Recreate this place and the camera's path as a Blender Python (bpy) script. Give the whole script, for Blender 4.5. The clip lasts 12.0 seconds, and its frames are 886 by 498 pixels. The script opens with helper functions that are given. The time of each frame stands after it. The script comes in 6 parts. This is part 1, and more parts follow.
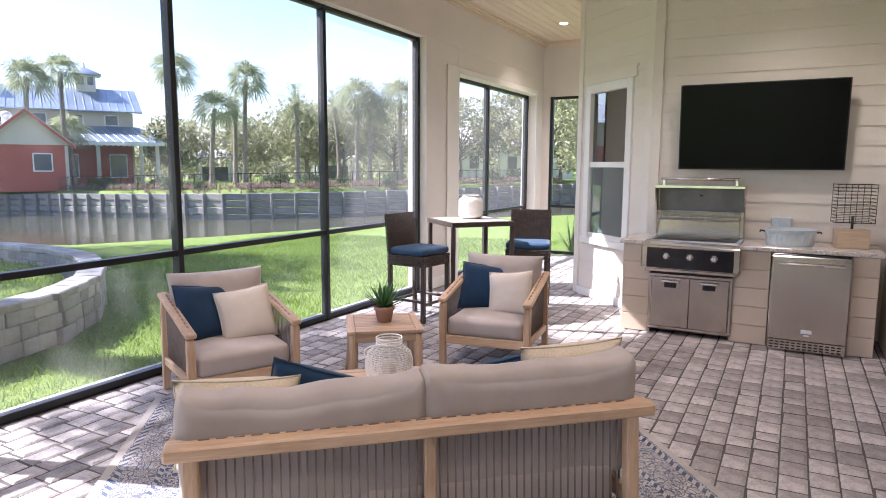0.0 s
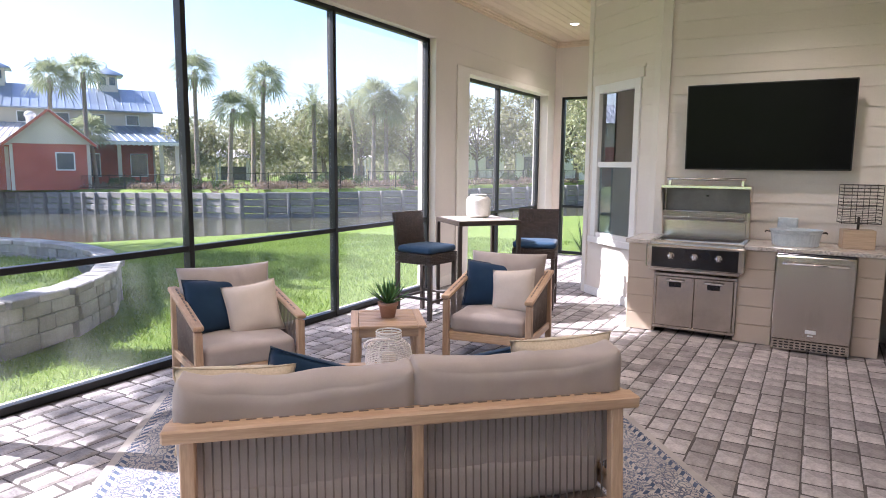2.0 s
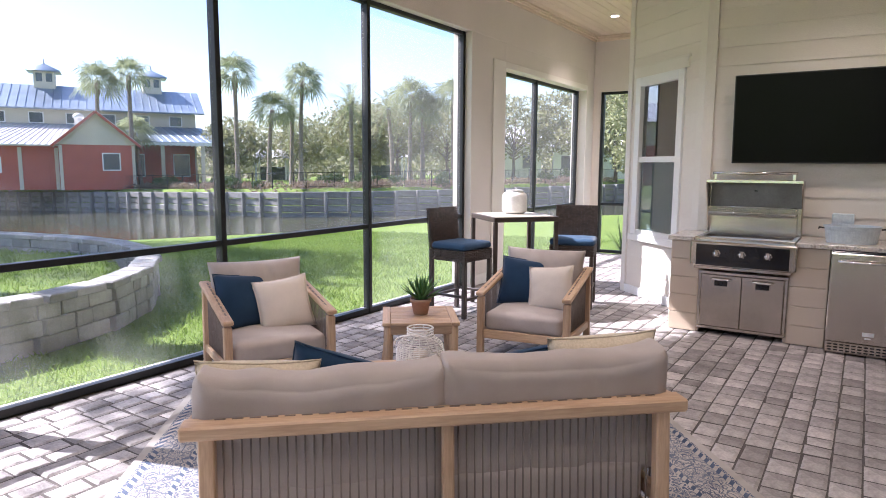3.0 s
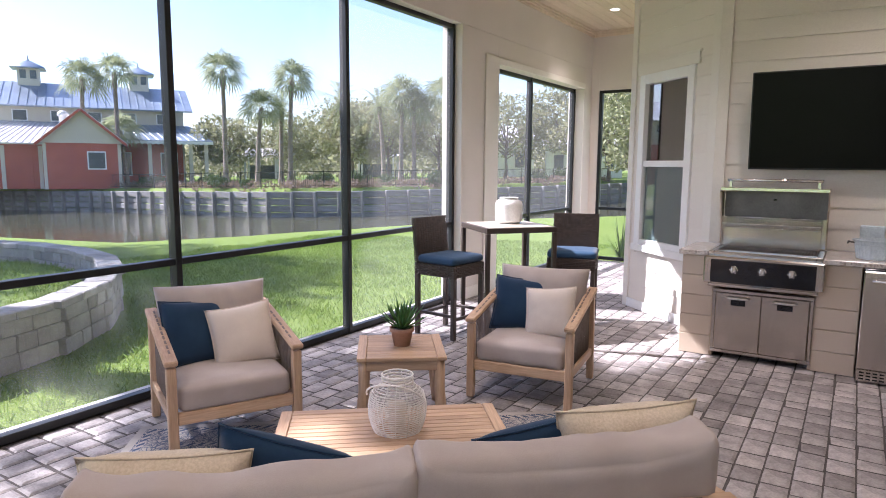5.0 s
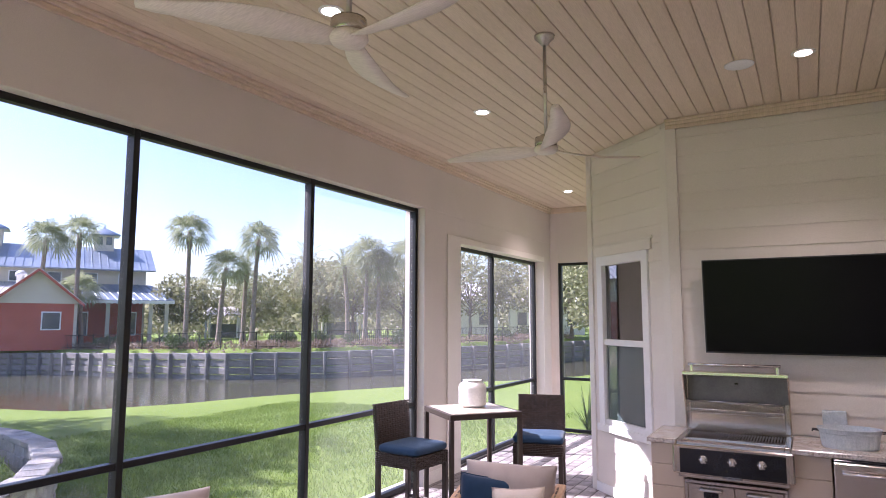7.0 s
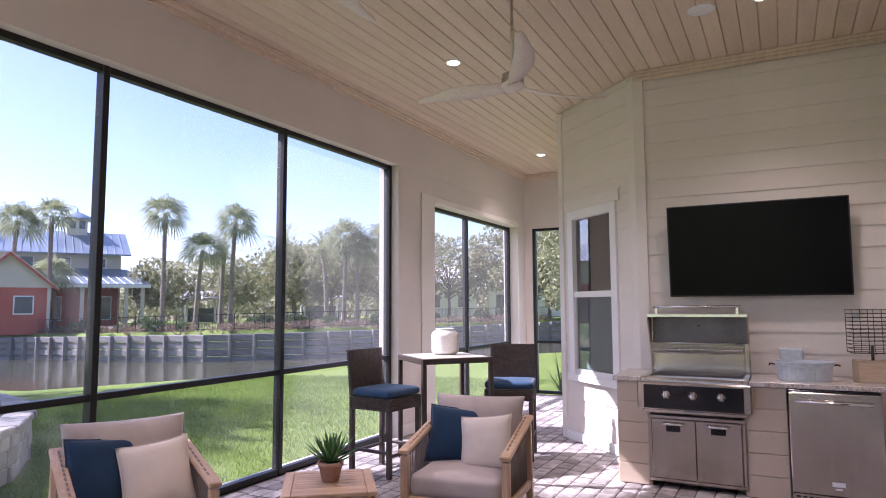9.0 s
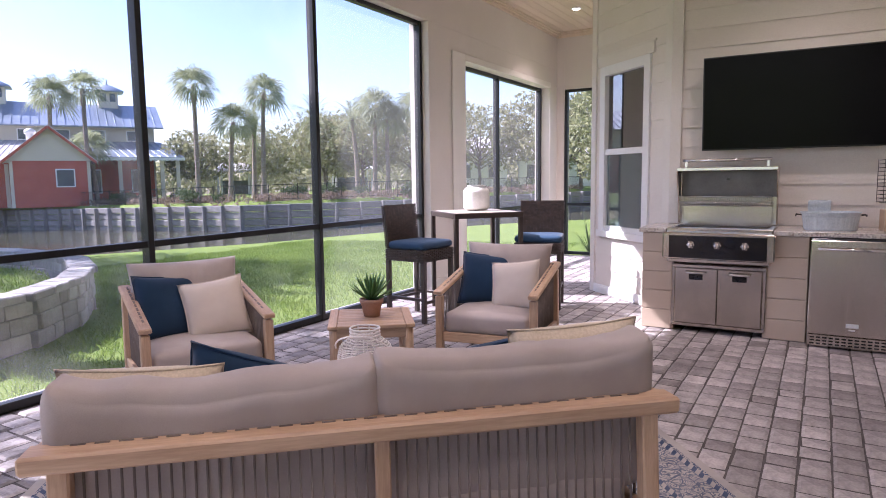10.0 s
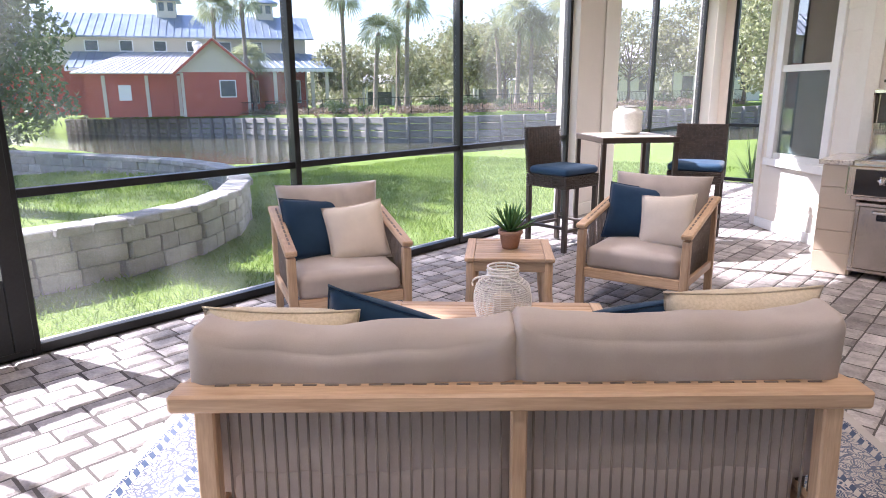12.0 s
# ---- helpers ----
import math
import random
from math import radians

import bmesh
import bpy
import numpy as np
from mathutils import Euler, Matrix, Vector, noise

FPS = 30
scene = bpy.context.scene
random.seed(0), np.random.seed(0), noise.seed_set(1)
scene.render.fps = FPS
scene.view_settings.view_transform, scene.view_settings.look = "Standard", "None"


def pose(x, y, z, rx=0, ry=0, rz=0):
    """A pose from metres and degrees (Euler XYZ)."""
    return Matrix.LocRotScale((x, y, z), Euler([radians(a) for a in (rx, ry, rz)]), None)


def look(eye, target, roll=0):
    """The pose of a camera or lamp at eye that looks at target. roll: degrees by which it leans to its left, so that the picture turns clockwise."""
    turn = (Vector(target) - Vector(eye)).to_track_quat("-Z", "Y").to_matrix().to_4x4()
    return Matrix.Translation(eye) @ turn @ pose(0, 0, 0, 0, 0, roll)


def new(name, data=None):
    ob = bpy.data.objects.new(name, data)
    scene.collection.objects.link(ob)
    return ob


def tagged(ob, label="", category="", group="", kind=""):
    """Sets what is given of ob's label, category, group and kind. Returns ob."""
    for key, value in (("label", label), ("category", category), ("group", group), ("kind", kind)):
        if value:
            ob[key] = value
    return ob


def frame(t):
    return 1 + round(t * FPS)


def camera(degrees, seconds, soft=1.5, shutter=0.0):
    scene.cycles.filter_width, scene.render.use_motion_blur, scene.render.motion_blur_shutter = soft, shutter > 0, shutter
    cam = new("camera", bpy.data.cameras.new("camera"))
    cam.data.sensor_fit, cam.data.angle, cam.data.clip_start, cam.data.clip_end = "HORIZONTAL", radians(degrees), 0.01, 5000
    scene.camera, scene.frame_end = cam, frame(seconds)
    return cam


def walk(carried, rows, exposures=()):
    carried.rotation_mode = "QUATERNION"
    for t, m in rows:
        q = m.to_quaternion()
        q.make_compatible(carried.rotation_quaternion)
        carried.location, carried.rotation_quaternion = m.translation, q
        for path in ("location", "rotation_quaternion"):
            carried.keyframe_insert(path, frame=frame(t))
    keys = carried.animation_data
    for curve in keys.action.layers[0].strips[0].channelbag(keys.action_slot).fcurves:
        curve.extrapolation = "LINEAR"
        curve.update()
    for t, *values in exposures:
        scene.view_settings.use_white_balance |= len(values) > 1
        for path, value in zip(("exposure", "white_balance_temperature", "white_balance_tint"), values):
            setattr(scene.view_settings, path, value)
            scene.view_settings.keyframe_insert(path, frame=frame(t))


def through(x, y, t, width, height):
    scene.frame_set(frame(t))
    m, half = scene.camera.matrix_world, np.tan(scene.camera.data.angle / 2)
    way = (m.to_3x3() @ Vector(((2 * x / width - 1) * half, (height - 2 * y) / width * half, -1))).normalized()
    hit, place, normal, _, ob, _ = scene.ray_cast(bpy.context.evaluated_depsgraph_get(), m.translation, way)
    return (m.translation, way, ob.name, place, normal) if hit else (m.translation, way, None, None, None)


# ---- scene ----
cam = camera(68.9, 12.0, soft=0.95)
PATH = [
    (0, (4.569, 0.74, 1.728), (3.623, 2.483, 1.473), 0.3),
    (0.5, (4.689, 0.724, 1.716), (3.758, 2.477, 1.465), 0.3),
    (1, (4.723, 0.672, 1.719), (3.809, 2.433, 1.465), 0.4),
    (1.5, (4.734, 0.664, 1.724), (3.802, 2.415, 1.467), 0.4),
    (2, (4.71, 0.712, 1.716), (3.719, 2.43, 1.462), 0.5),
    (2.5, (4.692, 0.754, 1.705), (3.638, 2.434, 1.45), 0.4),
    (2.7, (4.686, 0.789, 1.686), (3.601, 2.45, 1.435), 0.4),
    (4.3, (4.365, 1.232, 1.619), (3.28, 2.891, 1.35), 0.1),
    (4.5, (4.355, 1.321, 1.631), (3.273, 2.982, 1.367), 0.2),
    (5, (4.318, 1.446, 1.732), (3.252, 3.118, 1.472), 0.4),
    (5.5, (4.278, 1.47, 1.851), (3.223, 3.167, 1.774), 0.4),
    (6, (4.308, 1.485, 1.981), (3.285, 3.196, 2.139), 0.4),
    (6.5, (4.318, 1.49, 2.056), (3.318, 3.209, 2.269), 0.3),
    (8.5, (4.365, 1.483, 1.714), (3.44, 3.244, 1.924), -0.2),
    (9, (4.419, 1.462, 1.628), (3.494, 3.227, 1.803), -0.3),
    (9.5, (4.456, 1.379, 1.543), (3.514, 3.143, 1.551), -0.5),
    (10, (4.487, 1.309, 1.465), (3.48, 3.023, 1.247), -0.7),
    (10.5, (4.502, 1.288, 1.415), (3.443, 2.939, 1.028), -0.8),
    (11, (4.499, 1.297, 1.428), (3.419, 2.913, 0.954), -0.7),
    (11.5, (4.426, 1.368, 1.505), (3.3, 2.95, 1.027), -0.6),
    (12, (4.352, 1.459, 1.549), (3.033, 2.885, 1.073), -0.4),
]
walk(cam, [(t, look(eye, target, roll)) for t, eye, target, roll in PATH], [(0.0, 1.86, 5640, 23), (4.5, 1.64, 5640, 22), (6.5, 1.6, 5620, 34), (9.5, 1.46, 5560, 36), (11.0, 1.92, 5640, 24), (12.0, 1.96, 5640, 23)])

# ---- world, sun, exposure ----
SUN = Vector((-0.90, -0.30, 0.90)).normalized()
world = bpy.data.worlds.new("sky")
scene.world = world
world.use_nodes = True
wn = world.node_tree.nodes
sky = wn.new("ShaderNodeTexSky")
sky.sky_type = "NISHITA"
sky.sun_disc = False
sky.sun_elevation = math.asin(SUN.z)
sky.sun_rotation = math.atan2(SUN.x, SUN.y)
sky.air_density, sky.dust_density, sky.ozone_density = 1.0, 0.9, 1.0
wn["Background"].inputs["Strength"].default_value = 0.085
world.node_tree.links.new(sky.outputs["Color"], wn["Background"].inputs["Color"])
sun_data = bpy.data.lights.new("sun", "SUN")
sun_data.energy, sun_data.angle, sun_data.color = 5.0, radians(0.6), (1.0, 0.93, 0.82)
sun = new("sun", sun_data)
sun.matrix_world = look(SUN * 60, (0, 0, 0))

# ---- materials ----
def ramp2(nt, fac, c1, c2, p1=0.35, p2=0.65):
    r = nt.nodes.new("ShaderNodeValToRGB")
    r.color_ramp.elements[0].position, r.color_ramp.elements[1].position = p1, p2
    r.color_ramp.elements[0].color, r.color_ramp.elements[1].color = (*c1, 1), (*c2, 1)
    nt.links.new(fac, r.inputs["Fac"])
    return r.outputs["Color"]


def noise_tex(nt, vec, scale, detail=4.0, rough=0.55):
    n = nt.nodes.new("ShaderNodeTexNoise")
    n.inputs["Scale"].default_value, n.inputs["Detail"].default_value, n.inputs["Roughness"].default_value = scale, detail, rough
    nt.links.new(vec, n.inputs["Vector"])
    return n.outputs["Fac"]


def mixed(nt, fac, a, b, blend="MIX"):
    m = nt.nodes.new("ShaderNodeMix")
    m.data_type, m.blend_type = "RGBA", blend
    for sock, v in ((m.inputs[0], fac), (m.inputs[6], a), (m.inputs[7], b)):
        if isinstance(v, (int, float)):
            sock.default_value = v
        elif isinstance(v, tuple):
            sock.default_value = (*v, 1)
        else:
            nt.links.new(v, sock)
    return m.outputs[2]


def begin(name):
    m = bpy.data.materials.new(name)
    m.use_nodes = True
    nt = m.node_tree
    tc = nt.nodes.new("ShaderNodeTexCoord")
    return m, nt, nt.nodes["Principled BSDF"], tc.outputs["Object"]


def stretched(nt, vec, sx, sy, sz):
    mp = nt.nodes.new("ShaderNodeMapping")
    mp.inputs["Scale"].default_value = (sx, sy, sz)
    nt.links.new(vec, mp.inputs["Vector"])
    return mp.outputs["Vector"]


def bumped(nt, bsdf, height, strength, dist=0.01):
    b = nt.nodes.new("ShaderNodeBump")
    b.inputs["Strength"].default_value, b.inputs["Distance"].default_value = strength, dist
    nt.links.new(height, b.inputs["Height"])
    nt.links.new(b.outputs["Normal"], bsdf.inputs["Normal"])


def surface(name, c1, c2, scale=6.0, rough=0.6, metal=0.0, grain=90.0, bump=0.15, stretch=(1, 1, 1), vary=0.0, spec=0.5, dist=0.004):
    """Two-scale colour variation, fine relief, optional change from piece to piece."""
    m, nt, bsdf, vec = begin(name)
    v = stretched(nt, vec, *stretch)
    big = noise_tex(nt, v, scale)
    fine = noise_tex(nt, v, grain, 3.0)
    col = ramp2(nt, big, c1, c2)
    col = mixed(nt, 0.25, col, ramp2(nt, fine, tuple(x * 0.72 for x in c1), tuple(min(1, x * 1.15) for x in c2)))
    if vary:
        oi = nt.nodes.new("ShaderNodeObjectInfo")
        geo = nt.nodes.new("ShaderNodeNewGeometry")
        add = nt.nodes.new("ShaderNodeMath")
        add.operation = "ADD"
        nt.links.new(oi.outputs["Random"], add.inputs[0])
        nt.links.new(geo.outputs["Random Per Island"], add.inputs[1])
        fr = nt.nodes.new("ShaderNodeMath")
        fr.operation = "FRACT"
        nt.links.new(add.outputs[0], fr.inputs[0])
        lo, hi = 1 - vary, 1 + vary
        col = mixed(nt, 1.0, col, ramp2(nt, fr.outputs[0], (lo, lo * 0.985, lo * 0.97), (hi, hi, hi), 0.0, 1.0), "MULTIPLY")
    nt.links.new(col, bsdf.inputs["Base Color"])
    bsdf.inputs["Metallic"].default_value = metal
    bsdf.inputs["Specular IOR Level"].default_value = spec
    rr = nt.nodes.new("ShaderNodeMapRange")
    rr.inputs["To Min"].default_value, rr.inputs["To Max"].default_value = max(0.02, rough - 0.08), min(1, rough + 0.08)
    nt.links.new(big, rr.inputs["Value"])
    nt.links.new(rr.outputs["Result"], bsdf.inputs["Roughness"])
    if bump:
        bumped(nt, bsdf, fine, bump, dist)
    return m


def wood(name, c1, c2, axis=0, rough=0.5):
    s = [14.0, 14.0, 14.0]
    s[axis] = 1.1
    return surface(name, c1, c2, 2.2, rough, grain=9.0, bump=0.12, stretch=tuple(s), vary=0.12, dist=0.002)


def cloth(name, c1, c2, rough=0.9, weave=420.0, bump=0.25):
    m = surface(name, c1, c2, 5.0, rough, grain=weave, bump=bump, dist=0.002, spec=0.2)
    m.node_tree.nodes["Principled BSDF"].inputs["Sheen Weight"].default_value = 0.15
    return m


def leafy(name, c1, c2, scale=1.5, through=0.35):
    """Leaves that let part of the light through."""
    m, nt, bsdf, vec = begin(name)
    geo = nt.nodes.new("ShaderNodeNewGeometry")
    col = mixed(nt, 0.6, ramp2(nt, noise_tex(nt, vec, scale), c1, c2), ramp2(nt, geo.outputs["Random Per Island"], c1, c2, 0.0, 1.0))
    nt.links.new(col, bsdf.inputs["Base Color"])
    bsdf.inputs["Roughness"].default_value = 0.55
    bsdf.inputs["Specular IOR Level"].default_value = 0.25
    tr = nt.nodes.new("ShaderNodeBsdfTranslucent")
    nt.links.new(col, tr.inputs["Color"])
    mx = nt.nodes.new("ShaderNodeMixShader")
    mx.inputs[0].default_value = through
    nt.links.new(bsdf.outputs[0], mx.inputs[1])
    nt.links.new(tr.outputs[0], mx.inputs[2])
    nt.links.new(mx.outputs[0], nt.nodes["Material Output"].inputs["Surface"])
    return m


def glowing(name, color, strength):
    m, nt, bsdf, vec = begin(name)
    bsdf.inputs["Base Color"].default_value = (0.8, 0.8, 0.8, 1)
    bsdf.inputs["Emission Color"].default_value = (*color, 1)
    bsdf.inputs["Emission Strength"].default_value = strength
    return m


def glassy(name, tint=(1, 1, 1), gloss=0.08):
    m, nt, bsdf, vec = begin(name)
    nt.nodes.remove(bsdf)
    tr = nt.nodes.new("ShaderNodeBsdfTransparent")
    tr.inputs["Color"].default_value = (*tint, 1)
    gl = nt.nodes.new("ShaderNodeBsdfGlossy")
    gl.inputs["Roughness"].default_value = 0.01
    lw = nt.nodes.new("ShaderNodeLayerWeight")
    lw.inputs["Blend"].default_value = 0.5
    pw_ = nt.nodes.new("ShaderNodeMath")
    pw_.operation = "POWER"
    pw_.inputs[1].default_value = 4.0
    nt.links.new(lw.outputs["Facing"], pw_.inputs[0])
    ad = nt.nodes.new("ShaderNodeMath")
    ad.inputs[1].default_value = gloss
    ad.use_clamp = True
    nt.links.new(pw_.outputs[0], ad.inputs[0])
    mx = nt.nodes.new("ShaderNodeMixShader")
    nt.links.new(ad.outputs[0], mx.inputs[0])
    nt.links.new(tr.outputs[0], mx.inputs[1])
    nt.links.new(gl.outputs[0], mx.inputs[2])
    nt.links.new(mx.outputs[0], nt.nodes["Material Output"].inputs["Surface"])
    return m


def screen_cloth(name):
    """Fine insect mesh: mostly open, the threads catch a little light."""
    m, nt, bsdf, vec = begin(name)
    nt.nodes.remove(bsdf)
    tr = nt.nodes.new("ShaderNodeBsdfTransparent")
    df = nt.nodes.new("ShaderNodeBsdfDiffuse")
    df.inputs["Color"].default_value = (0.30, 0.30, 0.30, 1)
    tl = nt.nodes.new("ShaderNodeBsdfTranslucent")
    tl.inputs["Color"].default_value = (0.75, 0.75, 0.75, 1)
    m1 = nt.nodes.new("ShaderNodeMixShader")
    nt.links.new(df.outputs[0], m1.inputs[1])
    nt.links.new(tl.outputs[0], m1.inputs[2])
    mx = nt.nodes.new("ShaderNodeMixShader")
    mx.inputs[0].default_value = 0.10
    nt.links.new(tr.outputs[0], mx.inputs[1])
    nt.links.new(m1.outputs[0], mx.inputs[2])
    nt.links.new(mx.outputs[0], nt.nodes["Material Output"].inputs["Surface"])
    return m


# Same cream as the boards; the backlit walls' dimness is in this colour.
M_WALL_DIMMED = surface("dimmed_cream_paint", (0.66, 0.605, 0.545), (0.71, 0.65, 0.59), 1.3, 0.65, grain=160, bump=0.06)
M_BOARD = surface("cream_board_paint", (0.72, 0.675, 0.615), (0.77, 0.725, 0.665), 1.3, 0.55, grain=120, bump=0.06, vary=0.02)
M_TRIM = surface("trim_paint", (0.74, 0.70, 0.63), (0.79, 0.75, 0.69), 2.0, 0.5, grain=120, bump=0.04)
M_WHITE = surface("white_paint", (0.80, 0.80, 0.79), (0.84, 0.84, 0.83), 2.0, 0.4, grain=120, bump=0.04)
M_CEIL = surface("tan_ceiling_board", (0.68, 0.555, 0.42), (0.74, 0.615, 0.48), 1.2, 0.55, grain=10.0, bump=0.05, stretch=(16, 1.2, 1), vary=0.04)
M_BLACK = surface("black_aluminium", (0.012, 0.013, 0.014), (0.02, 0.021, 0.022), 5, 0.42, metal=0.3, bump=0.04)
M_ISLAND = surface("beige_siding", (0.56, 0.455, 0.345), (0.62, 0.51, 0.40), 1.6, 0.6, grain=120, bump=0.1, vary=0.04)
M_LINER = surface("dark_steel_liner", (0.15, 0.14, 0.13), (0.23, 0.215, 0.20), 3.0, 0.45, metal=0.8, bump=0.05)
M_STEEL = surface("brushed_steel", (0.56, 0.51, 0.46), (0.61, 0.56, 0.51), 2.0, 0.19, metal=1.0, grain=14.0, bump=0.03, stretch=(40, 40, 1))
M_STEEL_H = surface("polished_steel", (0.70, 0.67, 0.64), (0.78, 0.75, 0.72), 2.0, 0.16, metal=1.0, grain=14.0, bump=0.0)
M_NICKEL = surface("satin_nickel", (0.55, 0.51, 0.46), (0.62, 0.58, 0.53), 3.0, 0.28, metal=1.0, bump=0.02)
M_GRATE = surface("grill_grate", (0.22, 0.19, 0.17), (0.32, 0.28, 0.25), 9.0, 0.4, metal=0.9, bump=0.2)
M_DARKPANEL = surface("black_enamel", (0.008, 0.009, 0.012), (0.014, 0.015, 0.02), 3.0, 0.15, bump=0.0)
M_TV = surface("tv_glass", (0.004, 0.004, 0.005), (0.006, 0.006, 0.007), 2.0, 0.20, bump=0.0, spec=0.10)
M_TVCASE = surface("tv_plastic", (0.012, 0.012, 0.013), (0.018, 0.018, 0.019), 6.0, 0.45)
M_TEAK = wood("teak_x", (0.44, 0.285, 0.175), (0.58, 0.405, 0.265), 0)
M_TEAK_Y = wood("teak_y", (0.44, 0.285, 0.175), (0.58, 0.405, 0.265), 1)
M_TEAK_Z = wood("teak_z", (0.44, 0.285, 0.175), (0.58, 0.405, 0.265), 2)
M_CUSHION = cloth("taupe_canvas", (0.37, 0.315, 0.285), (0.43, 0.37, 0.335))
M_NAVY = cloth("navy_canvas", (0.011, 0.032, 0.070), (0.018, 0.045, 0.092))
M_CREAM = cloth("cream_linen", (0.60, 0.52, 0.445), (0.68, 0.595, 0.515))
M_STRAW = cloth("woven_straw", (0.47, 0.385, 0.275), (0.63, 0.54, 0.41), weave=120, bump=0.5)
M_CORD = surface("taupe_rope", (0.17, 0.135, 0.115), (0.23, 0.185, 0.155), 20, 0.85, grain=300, bump=0.3)
M_WICKER = surface("dark_wicker", (0.035, 0.022, 0.017), (0.075, 0.05, 0.038), 30, 0.45, grain=160, bump=0.3, vary=0.25)
M_BARLEG = surface("bronze_frame", (0.045, 0.032, 0.026), (0.065, 0.047, 0.038), 8, 0.45, bump=0.1)
M_TRAVERTINE = surface("stone_tabletop", (0.50, 0.44, 0.37), (0.62, 0.56, 0.48), 7, 0.3, grain=60, bump=0.05)
M_SEATBLUE = cloth("blue_seat_canvas", (0.024, 0.06, 0.12), (0.036, 0.08, 0.15))
M_WHITEWICKER = surface("whitewashed_rattan", (0.70, 0.66, 0.62), (0.80, 0.77, 0.74), 25, 0.75, grain=200, bump=0.2)
M_CERAMIC = surface("white_ceramic", (0.72, 0.71, 0.69), (0.78, 0.77, 0.75), 9, 0.4, grain=60, bump=0.15)
M_TERRA = surface("terracotta", (0.36, 0.20, 0.14), (0.45, 0.27, 0.19), 9, 0.8, grain=90, bump=0.15)
M_SOIL = surface("soil", (0.05, 0.035, 0.025), (0.09, 0.065, 0.045), 30, 0.95, bump=0.6)
M_PLANT = leafy("succulent_leaf", (0.06, 0.16, 0.045), (0.16, 0.30, 0.10), 6.0, 0.2)
M_GALV = surface("galvanised_tin", (0.56, 0.63, 0.68), (0.68, 0.74, 0.78), 22, 0.40, metal=0.35, bump=0.08)
M_BLOND = wood("pale_wood", (0.50, 0.37, 0.25), (0.60, 0.46, 0.32), 0)
M_WIRE = surface("dark_wire", (0.05, 0.045, 0.04), (0.08, 0.07, 0.065), 10, 0.5, metal=0.6)
M_FAN = surface("whitewashed_fan_blade", (0.74, 0.66, 0.56), (0.82, 0.74, 0.64), 3, 0.45, grain=12, bump=0.05, stretch=(2, 16, 8))
M_CONCRETE = surface("concrete", (0.40, 0.38, 0.36), (0.52, 0.50, 0.47), 5, 0.85, grain=90, bump=0.25)
M_BLOCK = surface("retaining_block", (0.27, 0.26, 0.245), (0.40, 0.385, 0.36), 5, 0.9, grain=60, bump=0.6, vary=0.22, dist=0.01)
M_PAVER = surface("paver", (0.21, 0.19, 0.187), (0.44, 0.405, 0.39), 8.0, 0.62, grain=55, bump=0.8, vary=0.36, dist=0.006)
M_JOINT = surface("joint_sand", (0.06, 0.052, 0.048), (0.11, 0.098, 0.09), 12, 0.95, grain=200, bump=0.6)
M_GLASS = glassy("window_glass", (0.93, 0.96, 0.95), 0.06)
M_GLASSBAY = glassy("reflecting_window_glass", (0.55, 0.58, 0.58), 0.24)
M_GLASSDARK = glassy("tinted_window_glass", (0.42, 0.45, 0.46), 0.10)
M_HALF_SCREEN = surface("grey_half_screen", (0.11, 0.135, 0.15), (0.15, 0.18, 0.195), 3, 0.9, grain=300, bump=0.1)
M_SCREEN = screen_cloth("insect_screen")
M_LAMP = glowing("downlight_lens", (1.0, 0.86, 0.66), 9.0)
M_ROOM = surface("room_paint", (0.50, 0.46, 0.41), (0.55, 0.51, 0.46), 1.5, 0.8)
M_PILING = surface("weathered_piling", (0.17, 0.165, 0.155), (0.28, 0.27, 0.255), 1.2, 0.85, grain=22, bump=0.4, stretch=(6, 6, 1), vary=0.15, dist=0.02)
M_SEAWALL = surface("weathered_bulkhead", (0.17, 0.165, 0.155), (0.30, 0.29, 0.275), 1.2, 0.85, grain=22, bump=0.4, stretch=(1, 1, 6), vary=0.18, dist=0.02)
M_REDWALL = surface("red_siding", (0.40, 0.085, 0.055), (0.47, 0.115, 0.075), 1.2, 0.75, grain=20, bump=0.1)
M_BEIGEWALL = surface("beige_clubhouse_wall", (0.58, 0.52, 0.42), (0.64, 0.58, 0.48), 1.0, 0.75, grain=20, bump=0.1)
M_METALROOF = surface("blue_grey_metal_roof", (0.24, 0.29, 0.36), (0.33, 0.39, 0.47), 0.6, 0.35, metal=0.5, grain=6, bump=0.05)
M_PALEROOF = surface("pale_metal_roof", (0.60, 0.58, 0.58), (0.70, 0.68, 0.68), 0.6, 0.4, metal=0.3, grain=6, bump=0.05)
M_DARKWIN = surface("far_window_pane", (0.06, 0.075, 0.085), (0.11, 0.13, 0.14), 1.5, 0.12, bump=0.0)
M_TRUNK = surface("palm_bark", (0.20, 0.155, 0.125), (0.33, 0.27, 0.225), 2.2, 0.95, grain=14, bump=0.8, stretch=(1, 1, 5), dist=0.04)
M_BARK = surface("tree_bark", (0.12, 0.095, 0.075), (0.21, 0.175, 0.145), 2.2, 0.95, grain=14, bump=0.8, dist=0.04)
# Distance haze is mixed into the frond colours, so they are paler.
M_FROND = leafy("hazed_palm_frond", (0.20, 0.235, 0.13), (0.36, 0.39, 0.23), 0.6, 0.5)
M_OAK = leafy("oak_leaf", (0.08, 0.11, 0.055), (0.17, 0.21, 0.105), 0.5, 0.3)
M_PALELEAF = leafy("pale_spring_leaf", (0.21, 0.22, 0.12), (0.34, 0.335, 0.19), 0.4, 0.45)
M_PINE = leafy("pine_foliage", (0.23, 0.255, 0.13), (0.38, 0.39, 0.21), 0.5, 0.35)
